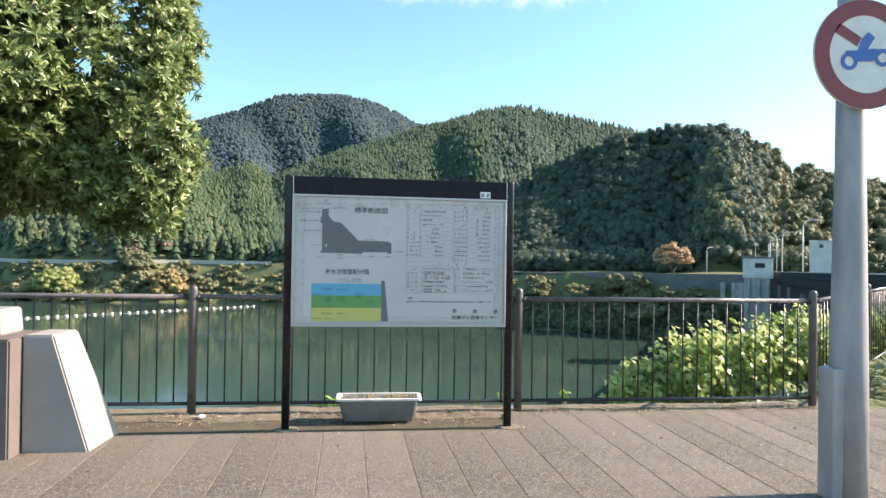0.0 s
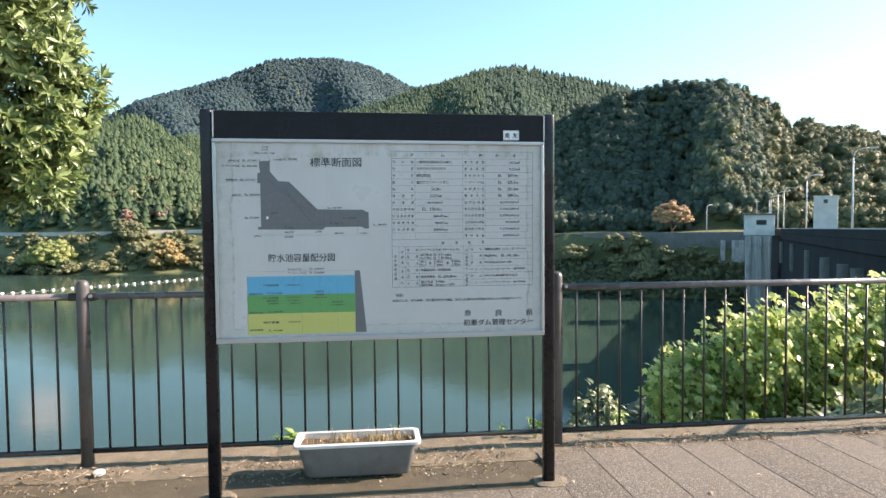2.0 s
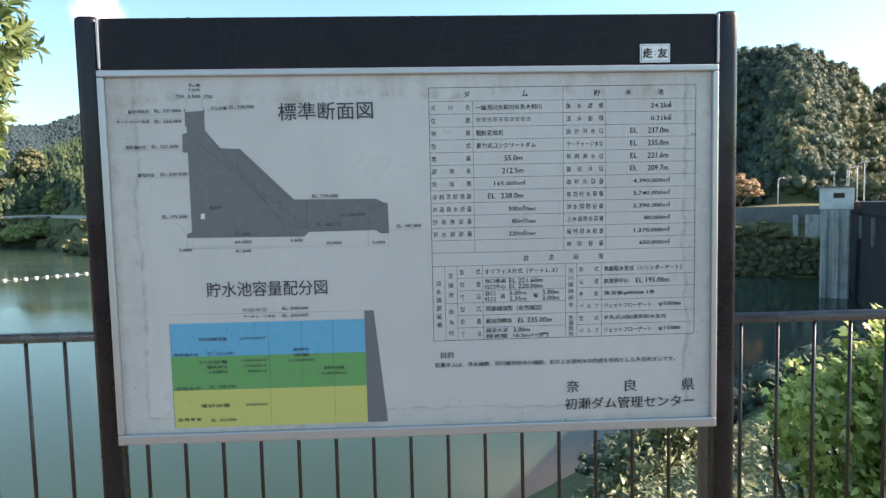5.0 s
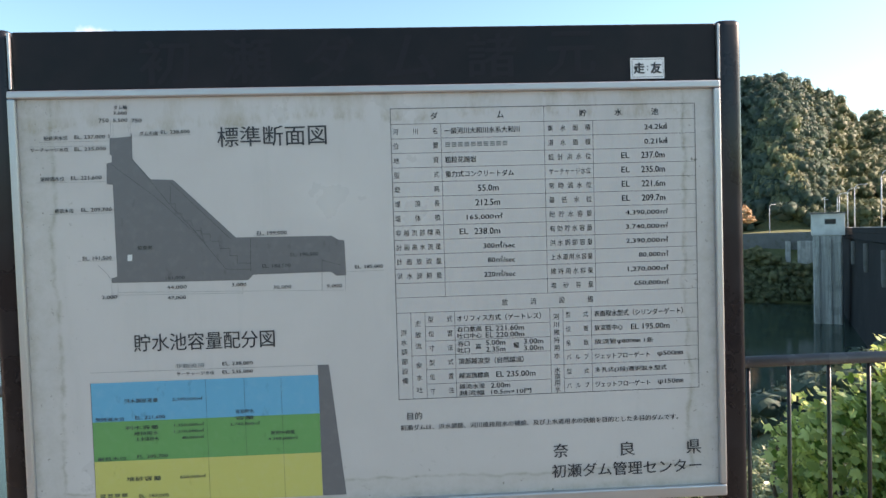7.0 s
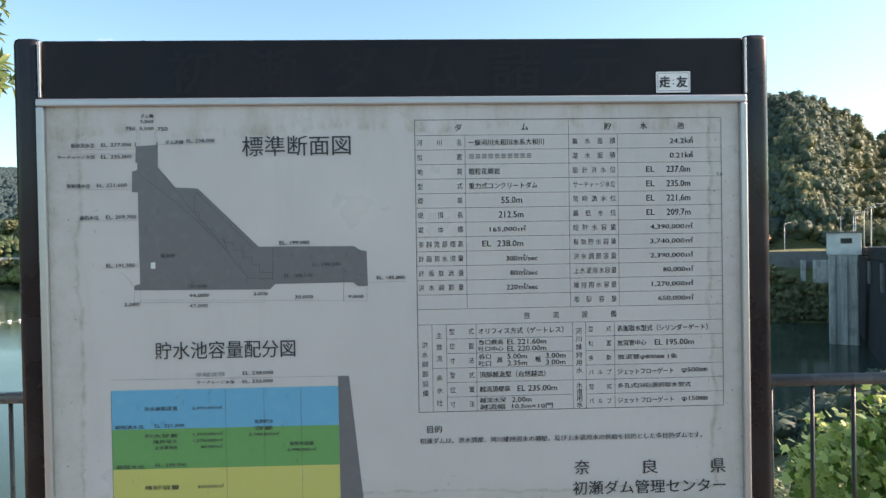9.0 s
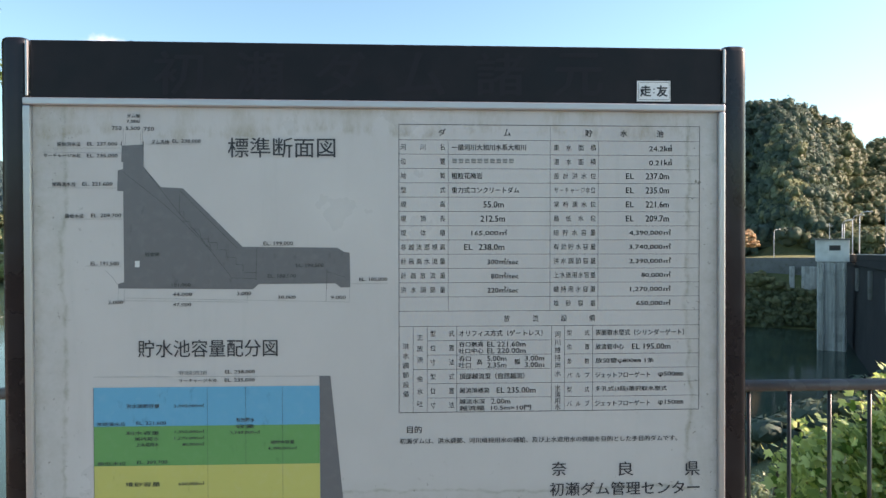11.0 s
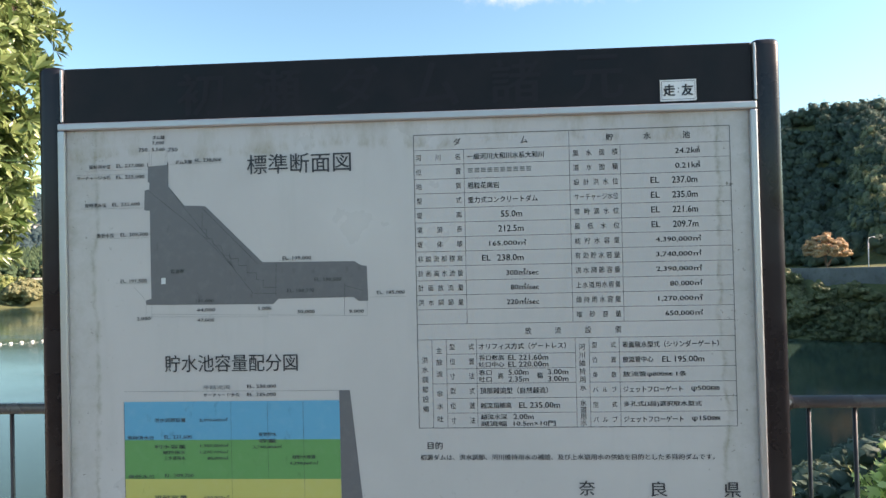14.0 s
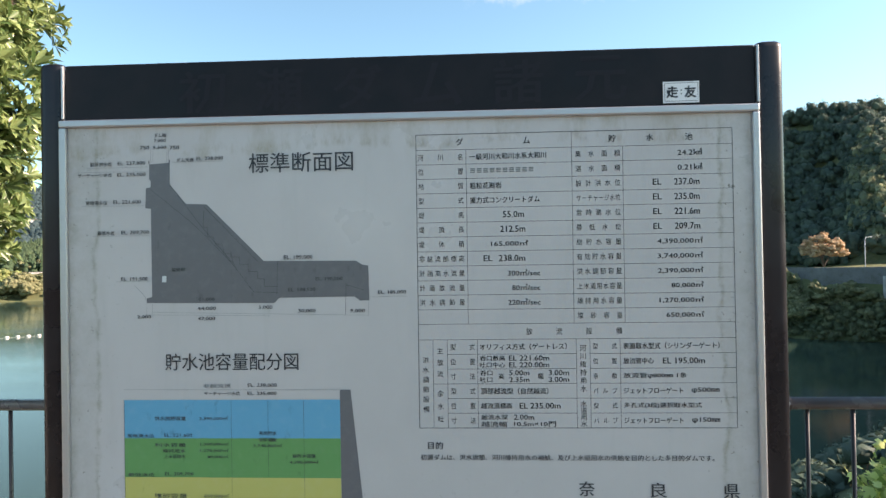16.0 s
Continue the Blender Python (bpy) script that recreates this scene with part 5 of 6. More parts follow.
def road_lamp(x, y, z, h, turn, reach=1.5):
    root = thing("street_lamp", "pale grey steel street lamp with a curved arm", "street lamp", "lamps along the dam", at=(x, y, z))
    root.rotation_euler = (0, 0, turn)
    bm = bmesh.new()
    tube(bm, [(0, 0, 0), (0, 0, h * 0.5), (0, 0, h - 0.9)], [0.11, 0.09, 0.075], 8)
    tube(bm, [(0, 0, h - 0.95), (0.12, 0, h - 0.45), (0.4, 0, h - 0.12), (0.85, 0, h), (reach, 0, h + 0.05)], [0.075, 0.065, 0.055, 0.05, 0.045], 8)
    pole = part("pole", bm, lamp_grey, root, smooth=True)
    bm = bmesh.new()
    box(bm, reach - 0.1, reach + 0.6, -0.13, 0.13, h - 0.05, h + 0.10, 0.04)
    part("lantern", bm, lamp_grey, root)
    return root


lamp_turn = math.atan2(-d_nrm.y, -d_nrm.x)
for s in (50.8, 87.7, 123.6, 137.3, 157.4, 163.0):
    p = DAM_A + d_dir * s + d_nrm * 0.2
    road_lamp(p.x, p.y, CREST + 0.1 - DAM_FALL * s, 9.0, lamp_turn)
road_lamp(89.2, 171.4, -2.9, 7.3, radians(20))

# ---- far bank: retaining wall, road edge, buoys ----
def along(az0, az1, n, off=0.0):
    for i in range(n + 1):
        az = az0 + (az1 - az0) * i / n
        sd, sz = shelf(np.array(az))
        r = float(sd) + off
        yield r * math.sin(radians(az)), r * math.cos(radians(az)), float(sz), az


def ribbon(name, az0, az1, n, off, thick, lo, hi, mat):
    bm = bmesh.new()
    prev = None
    for (x, y, z, az) in along(az0, az1, n, off):
        ux, uy = math.sin(radians(az)), math.cos(radians(az))
        row = [bm.verts.new((x + ux * t, y + uy * t, z + h)) for t, h in ((0, lo), (0, hi), (thick, hi), (thick, lo))]
        if prev:
            for j in range(4):
                bm.faces.new((prev[j], row[j], row[(j + 1) % 4], prev[(j + 1) % 4]))
        else:
            bm.faces.new(row)
        prev = row
    bm.faces.new(prev[::-1])
    bmesh.ops.recalc_face_normals(bm, faces=bm.faces)
    return part(name, bm, mat)


tagged(ribbon("wall_bank", 18.0, 31.5, 40, -1.2, 1.2, -19.0, 0.25, wall_mat), "dark stained concrete retaining wall of the far bank road", "wall", kind="structure")
for a0, a1, lo in ((28.5, 28.85, -9.0), (29.3, 30.3, -13.0)):
    tagged(ribbon("wall_abutment", a0, a1, 4, -2.2, 1.2, lo, -1.9, streaked), "pale concrete abutment wall where the dam meets the far bank", "wall", kind="structure")
tagged(ribbon("road", -50, 31.5, 90, 0.0, 6.0, -0.4, 0.06, wall_mat), "grey road along the far bank", "road", kind="structure")
tagged(ribbon("road_edge", -50, -8, 60, -0.8, 0.5, -0.8, 0.9, road_mat), "pale concrete road edge on the far bank", "wall", kind="structure")

boom = thing("floating_boom", "line of pale floating buoys across the reservoir", "buoys", at=(-60, 200, WATER))
bm = bmesh.new()
NB = 62
P0, P1 = Vector((-170, 162)), Vector((-44, 267))
boom_pts = []
for i in range(NB):
    u = i / (NB - 1)
    p = P0.lerp(P1, u)
    boom_pts.append((p.x + 60, p.y - 200 - 3 * math.sin(math.pi * u), 0.15))
tube(bm, [(x, y, -0.02) for x, y, z in boom_pts], 0.05, 5)
part("cable", bm, buoy_mat, boom)
bm = bmesh.new()
lathe(bm, [(-0.45, 0.4), (-0.3, 0.5), (0.2, 0.52), (0.34, 0.44), (0.38, 0.2)], 10)
buoy = part("buoy", bm, buoy_mat, boom, smooth=True)
buoy.location = boom_pts[0]
for i, p in enumerate(boom_pts[1:]):
    o = buoy.copy()
    scene.collection.objects.link(o)
    o.location = p

# ---- woods ----
rng = np.random.default_rng(7)


def conifer(tiers, sides, seed, up=0.75):
    """A cedar one metre high: tiers of drooping, ragged skirts round a pointed top."""
    r = np.random.default_rng(seed)
    v, f = [], []
    for t in range(tiers):
        u = t / tiers
        z0 = 0.10 + 0.86 * u
        rad = 0.17 * (1 - u) ** 0.8 + 0.02
        ztop = min(z0 + (1.2 / tiers) * (1 - 0.45 * u), 1.0)
        c = len(v)
        v.append((r.normal(0, 0.006), r.normal(0, 0.006), ztop))
        ph = r.uniform(0, 6.28)
        for i in range(sides):
            a = ph + 2 * math.pi * i / sides + r.normal(0, 0.12)
            k = rad * (1.0 if i % 2 else 0.62) * r.uniform(0.8, 1.2)
            v.append((k * math.cos(a), k * math.sin(a), z0 - (0.05 if i % 2 else 0.0) + r.normal(0, 0.012)))
        for i in range(sides):
            f.append((c, c + 1 + i, c + 1 + (i + 1) % sides))
    v = np.array(v)
    nrm = v * np.array((1, 1, 0)) / 0.12 + np.array((0, 0, up))
    return v, np.array(f), nrm


def ball(detail):
    """Corners and triangles of a unit ball."""
    bm = bmesh.new()
    bmesh.ops.create_icosphere(bm, subdivisions=detail, radius=1.0)
    v = np.array([q.co[:] for q in bm.verts])
    f = np.array([[q.index for q in t.verts] for t in bm.faces])
    bm.free()
    return v, f


BALL = ball(1)


def crown(n, seed, flat=0.8, size=0.06):
    """A broadleaf crown of radius one: small leaf tufts over uneven lobes with a dense heart."""
    r = np.random.default_rng(seed)
    lobes = [(np.array((0, 0, 0.0)), 0.66)] + [(np.array((0.55 * math.cos(a), 0.55 * math.sin(a), r.uniform(-0.3, 0.5) * flat)), r.uniform(0.30, 0.48)) for a in np.linspace(0, 6.28, 6)[:-1] + r.uniform(0, 1)]
    V, F, N, off = [], [], [], 0
    for c, rad in lobes:
        bv, bf = BALL
        p = c + bv * rad * 0.92 * r.uniform(0.85, 1.05, (len(bv), 1)) * np.array((1, 1, flat))
        V.append(p)
        F.append(bf + off)
        N.append(bv + r.normal(0, 0.15, bv.shape))
        off += len(p)
    share = np.array([q[1] ** 2 for q in lobes])
    for i in range(n):
        c, rad = lobes[int(r.choice(len(lobes), p=share / share.sum()))]
        d = r.normal(size=3)
        d /= np.linalg.norm(d)
        if d[2] < -0.5:
            d[2] = -d[2]
        lump = 1 + 0.13 * math.sin(7 * d[0] + seed) * math.sin(7 * d[1] + 2 * seed) + 0.1 * math.sin(9 * d[2] + c[0] * 9)
        p = c + d * rad * lump * r.uniform(0.86, 1.1) * np.array((1, 1, flat))
        nrm = d + r.normal(0, 0.3, 3)
        a = np.cross(nrm, r.normal(size=3))
        a /= np.linalg.norm(a)
        b = np.cross(nrm / np.linalg.norm(nrm), a)
        s = size * r.uniform(0.6, 1.4)
        V.append(np.array((p + a * s, p + b * s * r.uniform(0.7, 1.1) - a * s * 0.3, p - a * s * 0.6 - b * s * r.uniform(0.6, 1.0))))
        F.append(np.array(((off, off + 1, off + 2),)))
        N.append(np.array([d * 1.0 + nrm * 0.25 + np.array((0, 0, 0.1))] * 3))
        off += 3
    return np.concatenate(V), np.concatenate(F), np.concatenate(N)


def wood(name, templates, count, az0, az1, near, far, size, material, label, keep=None, height=None, seed=0, sink=0.0):
    """Trees over a stretch of hillside, as one uncounted wood."""
    r = np.random.default_rng(seed)
    az = r.uniform(az0, az1, count)
    lo, hi = near(az), far(az)
    d = np.sqrt(lo ** 2 + (hi ** 2 - lo ** 2) * r.uniform(0, 1, count))
    x, y = d * np.sin(np.radians(az)), d * np.cos(np.radians(az))
    z = land(x, y)
    ok = z > WATER + 0.2
    if keep is not None:
        ok &= keep(az, d, r)
    clump = 0.5 + 0.5 * np.sin(x * 0.021 + 1.3) * np.sin(y * 0.027 + 0.4)
    poses_, tints = [], []
    for i in np.flatnonzero(ok):
        s = r.uniform(*size)
        h = s * (r.uniform(*height) if height else 1.0)
        poses_.append((int(r.integers(len(templates))), placed(x[i], y[i], z[i] - sink * h, s, r.uniform(0, 6.28), r.normal(0, 0.03), r.normal(0, 0.03), h)))
        tints.append(np.clip(0.25 + 0.5 * clump[i] * r.uniform(0.3, 1) + r.normal(0, 0.16), 0, 1))
    ob = scatter(name, templates, poses_, material, tint=tints)
    return tagged(ob, label, "trees", kind="stuff")


cedars = [conifer(3, 8, s) for s in range(6)]
cedars_mid = [conifer(3, 8, 10 + s, 1.8) for s in range(6)]
cedars_far = [conifer(2, 7, 20 + s, 3.0) for s in range(6)]
crowns = [crown(100, 40 + s, 0.9, 0.15) for s in range(6)]
crowns_big = [crown(360, 50 + s, 0.9, 0.10) for s in range(6)]
crowns_small = [crown(90, 60 + s, 0.75, 0.16) for s in range(5)]


def above_shelf(az):
    return hill_foot(az)


wood("far_cedar_wood", cedars_far, 14000, -44, 12, lambda a: 880 + 0 * a, lambda a: ridge_far(a)[0] + 25, (36, 50), leaf_far, "dense cedar wood on the far mountain, haze put into its dark blue-green", seed=1, height=(0.17, 0.24))
wood("slope_cedar_wood", cedars, 19000, -44, 10, above_shelf, lambda a: 900 + 0 * a, (14, 21), leaf_cedar, "sunlit green cedar wood above the far road", seed=2, height=(0.52, 0.70), keep=lambda az, d, r: (az > -21) | (r.uniform(size=len(az)) < 0.75))
wood("slope_broadleaf_wood", crowns, 760, -44, -12, above_shelf, lambda a: 640 + 0 * a, (2.6, 5.0), leaf_bank, "mixed olive and yellowing broadleaf trees on the slope", seed=3, height=(1.0, 1.5), sink=-0.5)
wood("middle_cedar_wood", cedars_mid, 6200, -8, 27, lambda a: np.where(a > 13, 430, np.maximum(above_shelf(a), 300)), lambda a: ridge_mid(a)[0] + 8, (15, 23), leaf_mid, "green cedar wood on the middle hill, haze put into its colour", seed=4, height=(0.5, 0.68))
# dark, olive and pale woods also colour in the near hill's shade and sun
wood("near_broadleaf_wood", crowns_big, 1250, 9, 31.5, above_shelf, lambda a: ridge_near(a)[0] + 6, (2.4, 4.8), leaf_broad, "dark evergreen broadleaf wood on the near hill, haze put into its colour", seed=5, height=(1.0, 1.4), sink=-0.45)
wood("olive_broadleaf_wood", crowns_big, 560, 29.5, 46, above_shelf, lambda a: ridge_near(a)[0] + 6, (2.3, 4.6), leaf_olive, "olive broadleaf wood above the dam", seed=12, height=(1.0, 1.4), sink=-0.45)
wood("draped_wood", crowns_big, 85, 26.7, 29.4, lambda a: hill_foot(a) + 5, lambda a: 270 + 0 * a, (2.0, 3.6), leaf_draped, "vine-draped trees on the spur of the near hill, paled for the sunlight there", seed=8, height=(1.3, 2.2), sink=-0.5)
wood("bank_scrub", crowns_small, 900, -46, 31, lambda a: shore(a) + 1, lambda a: shelf(a)[0] - 2, (1.4, 3.6), leaf_bank, "olive scrub along the far bank", seed=6, height=(0.7, 1.0), sink=-0.2, keep=lambda az, d, r: (az < 12) | (r.uniform(size=len(az)) < 0.2))

wood("shore_thicket", crowns_small, 620, 11, 31, lambda a: shore(a) - 0.5, lambda a: 0.55 * shore(a) + 0.45 * shelf(a)[0], (1.3, 2.8), leaf_olive, "dark thicket between the retaining wall and the water", seed=14, height=(0.8, 1.1), sink=-0.15)


def branching(bm, start, direction, length, radius, depth, rnd, tips, up=0.25):
    """Tapered limbs that fork towards the crown."""
    p, d = Vector(start), Vector(direction).normalized()
    pts, rad = [p.copy()], [radius]
    for i in range(4):
        d = (d + Vector((rnd.gauss(0, 0.16), rnd.gauss(0, 0.16), rnd.gauss(up * 0.3, 0.1)))).normalized()
        p = p + d * length / 4
        pts.append(p.copy())
        rad.append(radius * (1 - 0.12 * (i + 1)))
    tube(bm, pts, rad, 7 if radius > 0.05 else 5)
    if depth == 0:
        tips.append(p)
        return
    for i in range(3):
        a = rnd.uniform(0, 6.28)
        branching(bm, pts[2 + i % 3], d + Vector((math.cos(a), math.sin(a), 0.15)) * 0.95, length * 0.72, radius * 0.55, depth - 1, rnd, tips, up)


orange = thing("autumn_tree", "small orange autumn tree beside the far road", "tree", at=(84.3, 181.3, -2.9))
bm = bmesh.new()
rnd = random.Random(3)
tips = []
for k in range(3):
    a = 2.1 * k
    branching(bm, (0, 0, 0.0), (0.5 * math.cos(a), 0.5 * math.sin(a), 1), 4.6, 0.22, 1, rnd, tips)
part("trunk", bm, bark_mat, orange)
tuft = crown(90, 90, 0.8, 0.15)
ps = []
for i in range(90):
    a, q = rnd.uniform(0, 6.28), math.sqrt(rnd.random())
    ps.append((0, placed(5.0 * q * math.cos(a), 5.0 * q * math.sin(a), 3.2 + rnd.uniform(0, 5.2) * (1 - 0.7 * q * q), rnd.uniform(0.8, 1.5), rnd.uniform(0, 6))))
scatter("crown", [tuft], ps, leaf_orange, orange)


def bank_bush(label, az, d, radius, high, colour, seed, kind="bush", base=None):
    """A rounded bush or small tree on the far bank: forked stems and a ragged crown."""
    x, y = d * math.sin(radians(az)), d * math.cos(radians(az))
    root = thing(kind, label, kind, "bushes along the far bank" if kind == "bush" else "", at=(x, y, float(land(x, y)) if base is None else base))
    rr = random.Random(seed)
    bm = bmesh.new()
    for k in range(5):
        a = 1.26 * k
        branching(bm, (0, 0, -0.2), (0.7 * math.cos(a), 0.7 * math.sin(a), 1), high * 0.45, 0.12, 1, rr, [])
    part("stem_tangle", bm, bark_mat, root)
    ps, tints = [], []
    for i in range(60 if radius > 8 else 34):
        a, q = rr.uniform(0, 6.28), math.sqrt(rr.random())
        s = min(radius, high) * rr.uniform(0.24, 0.42)
        top = high * (1 - 0.55 * q * q) - s * 0.7
        ps.append((i % 3, placed(radius * 0.85 * q * math.cos(a), radius * 0.85 * q * math.sin(a), rr.uniform(0.3, 1) ** 0.6 * top, s * 1.15, rr.uniform(0, 6))))
        tints.append(min(max(rr.gauss(0.5, 0.2), 0), 1))
    scatter("crown", [crown(120, seed + j, 0.8, 0.13) for j in range(3)], ps, colour, root, tints)


bank_bush("rusty brown rounded bush on the far bank", -15.7, 299, 7.5, 14.7, leaf_rust, 31)
bank_bush("olive bush below the far road", -18.3, 318, 7.8, 11.8, leaf_olive, 33)
bank_bush("pinkish tree top behind the far road", -18.4, 328, 4.5, 11.3, leaf_pink, 32)
bank_bush("pinkish brown bush behind the far road", -16.2, 344, 5.9, 6.1, leaf_pink, 34)
for k, (az, d, rad, high) in enumerate(((-23.5, 322, 10.5, 11.8), (-29.5, 448, 16.2, 11.2), (-36.5, 467, 10.1, 12.3))):
    bank_bush("light green mound of scrub on the far bank", az, d, rad, high, leaf_lime, 40 + k)
for k, (az, d, rad, high) in enumerate(((-17.5, 308, 6.2, 7.3), (-25.5, 332, 5.4, 7.2), (-24.1, 319, 4.9, 6.2), (-22.4, 310, 5.1, 6.6), (-26.6, 357, 5.9, 8.7), (-31.1, 468, 4.9, 7.3), (-35.7, 457, 10.7, 14.6), (-20.3, 302, 4.4, 4.8), (-28.3, 419, 5.4, 5.4), (-32.3, 453, 6.8, 6.2))):
    bank_bush("olive bush at the far waterline", az, d, rad, high, leaf_bank, 50 + k)
bank_bush("narrow yellow-green bush on the far bank", -24.7, 337, 1.7, 6.2, leaf_lime, 61)
for k, (az, d, rad, high, base) in enumerate(((20.6, 200, 4.4, 6.2, None), (22.4, 192, 4.4, 12.6, None), (24.4, 188, 3.4, 10.4, -16.0), (26.7, 189, 2.6, 4.0, -9.3), (26.1, 189, 2.0, 2.8, -11.9), (23.2, 189, 4.4, 7.8, None), (17.4, 201, 3.9, 6.6, None), (14.2, 206, 4.3, 7.7, None), (28.5, 188, 2.4, 8.0, -18.5))):
    bank_bush("olive bush overgrowing the retaining wall", az, d, rad, high, leaf_broad if k == 8 else leaf_bank, 70 + k, base=base)
bank_bush("grey-olive tree above the far road", -30.7, 561, 11.0, 18.1, leaf_olive, 81, "tree")
bank_bush("tall olive tree above the far road", -29.3, 562, 12.5, 27.3, leaf_olive, 82, "tree")
bank_bush("yellow-green tree beside the far road", -27.9, 452, 6.5, 16.8, leaf_lime, 83, "tree")
bank_bush("dark green tree above the far road", -28.6, 520, 6.8, 19.2, leaf_broad, 84, "tree")


def far_house(az, d, wide, high):
    x, y = d * math.sin(radians(az)), d * math.cos(radians(az))
    root = thing("house", "small white house with a grey roof on the far slope", "house", "far houses", at=(x, y, float(land(x, y)) + 0.6 * high))
    root.rotation_euler = (0, 0, radians(-az))
    bm = bmesh.new()
    box(bm, -wide / 2, wide / 2, -0.4 * wide, 0.4 * wide, -0.8 * high, 0.6 * high, 0.05, 1)
    wall = part("wall", bm, white_wall, root)
    bm = bmesh.new()
    prof = ((-0.5 * wide, 0.6 * high), (0, 0.95 * high), (0.5 * wide, 0.6 * high))
    vs = [bm.verts.new((px, py, pz)) for py in (-0.5 * wide, 0.5 * wide) for px, pz in prof]
    for q in ((0, 1, 2), (5, 4, 3), (0, 3, 4, 1), (1, 4, 5, 2), (2, 5, 3, 0)):
        bm.faces.new([vs[i] for i in q])
    part("roof", bm, wall_mat, root)
    bm = bmesh.new()
    box(bm, -0.15 * wide, 0.15 * wide, -0.41 * wide, -0.395 * wide, 0.0, 0.35 * high)
    part("window", bm, glass_dark, wall)


for az, d, wide, high in ((-34.5, 798, 9.6, 6.4), (-35.4, 1499, 14.0, 10.0), (-35.0, 1241, 11.0, 8.0)):
    far_house(az, d, wide, high)

# ---- the evergreen tree over the railing ----
def leaf_mesh(length, width, bend, fold, cells=3):
    """One pointed leaf along +x, bent down towards its tip and folded along the midrib."""
    v, f = [], []
    for i in range(cells + 1):
        u = i / cells
        w = width * math.sin(math.pi * min(0.12 + 0.88 * u, 1.0)) * (1 - 0.25 * u) if i < cells else 0.0
        z = -bend * u * u * length
        v += [(u * length, w / 2, z + fold * w), (u * length, 0, z), (u * length, -w / 2, z + fold * w)]
    for i in range(cells):
        a = 3 * i
        for j in (0, 1):
            f += [(a + j, a + j + 1, a + 3 + j + 1), (a + j, a + 3 + j + 1, a + 3 + j)]
    return np.array(v), np.array(f)


def whorl(n, length, width, seed):
    """A shoot tip: leaves fanned round an upright axis."""
    r = np.random.default_rng(seed)
    vv, ff, off = [], [], 0
    for i in range(n):
        ln, wd = length * r.uniform(0.75, 1.1), width * r.uniform(0.8, 1.1)
        v = np.array(((0, 0, 0), (0.6 * ln, wd / 2, 0.15 * wd), (ln, 0, -0.12 * ln), (0.6 * ln, -wd / 2, 0.15 * wd)))
        f = np.array(((0, 2, 1), (0, 3, 2)))
        m = np.array(pose(0, 0, r.uniform(-0.02, 0.01), 0, -r.uniform(5, 65), 137.5 * i + r.normal(0, 12)))
        vv.append(v @ m[:3, :3].T + m[:3, 3])
        ff.append(f + off)
        off += len(v)
    return np.concatenate(vv), np.concatenate(ff)


TREE = Vector((-4.57, 7.3, -0.7))
evergreen = thing("evergreen_tree", "dense evergreen tree with whorls of narrow glossy leaves", "tree", at=TREE)
rnd = random.Random(11)
bm = bmesh.new()
tips = []
tube(bm, [(0, 0, -0.3), (0.05, -0.02, 1.0), (0.0, 0.05, 2.2), (0.15, 0.0, 3.4)], [0.26, 0.21, 0.18, 0.14], 12)
for k in range(9):
    a = 0.7 * k
    branching(bm, (0.03, 0.0, 1.7 + 0.2 * k), (math.cos(a), math.sin(a), 0.35), 1.7, 0.085, 2, rnd, tips)
part("trunk", bm, bark_mat, evergreen)
# lobes of the crown: place and radius
LOBES = [((-4.44, 7.3, 4.0), 2.1), ((-3.19, 7.5, 3.9), 1.35), ((-2.66, 6.9, 4.5), 0.80), ((-2.46, 7.0, 3.0), 0.68), ((-2.28, 7.05, 2.48), 0.56), ((-2.79, 7.0, 2.72), 0.60), ((-2.99, 7.1, 2.55), 0.55), ((-3.49, 7.1, 2.35), 0.5), ((-2.22, 7.1, 2.02), 0.30), ((-3.44, 6.0, 3.0), 0.85), ((-4.34, 6.0, 2.9), 1.0), ((-2.99, 7.1, 5.5), 1.1), ((-5.54, 7.0, 3.4), 1.5), ((-3.64, 6.1, 4.25), 0.8), ((-2.44, 7.0, 3.65), 0.62), ((-2.56, 6.9, 4.15), 0.6), ((-3.54, 6.9, 5.0), 0.9)]
whorls = [whorl(11, 0.090, 0.030, s) for s in range(6)]
r = np.random.default_rng(5)
ps = []
weights = np.array([q[1] ** 1.5 for q in LOBES])
# tufts of shoots stand out from the lobes, with dark gaps between them
tufts = 0
while tufts < 740:
    c, rad = LOBES[int(r.choice(len(LOBES), p=weights / weights.sum()))]
    d = r.normal(size=3)
    d /= np.linalg.norm(d)
    lump = 1 + 0.14 * noise.noise(Vector(d) * 2.6 + Vector(c))
    t = np.array(c) + d * rad * lump * r.uniform(0.82, 0.97)
    if d[1] > 0.85 or any(np.linalg.norm(t - np.array(o)) < q * 0.72 for o, q in LOBES):
        continue
    tufts += 1
    size = r.uniform(0.20, 0.38)
    for i in range(int(230 * size * size / 0.085)):
        e = r.normal(size=3) + d * 0.7 + np.array((0.25, -0.15, 0.35))
        e /= np.linalg.norm(e)
        p = t + e * size * r.uniform(0.55, 1.0)
        if any(np.linalg.norm(p - np.array(o)) < q * 0.66 for o, q in LOBES):
            continue
        out = Vector(e) * 0.8 + Vector((0.22, -0.15, 0.35)) + Vector(r.normal(0, 0.25, 3))
        m = out.to_track_quat("Z", "Y").to_matrix().to_4x4()
        m = Matrix.Translation(Vector(p) - TREE) @ m @ Matrix.Diagonal((*([r.uniform(0.75, 1.2)] * 3), 1))
        ps.append((int(r.integers(6)), np.array(m)))
ps = [ps[i] for i in r.permutation(len(ps))[:34000]]
scatter("crown", whorls, ps, leaf_tree, evergreen)

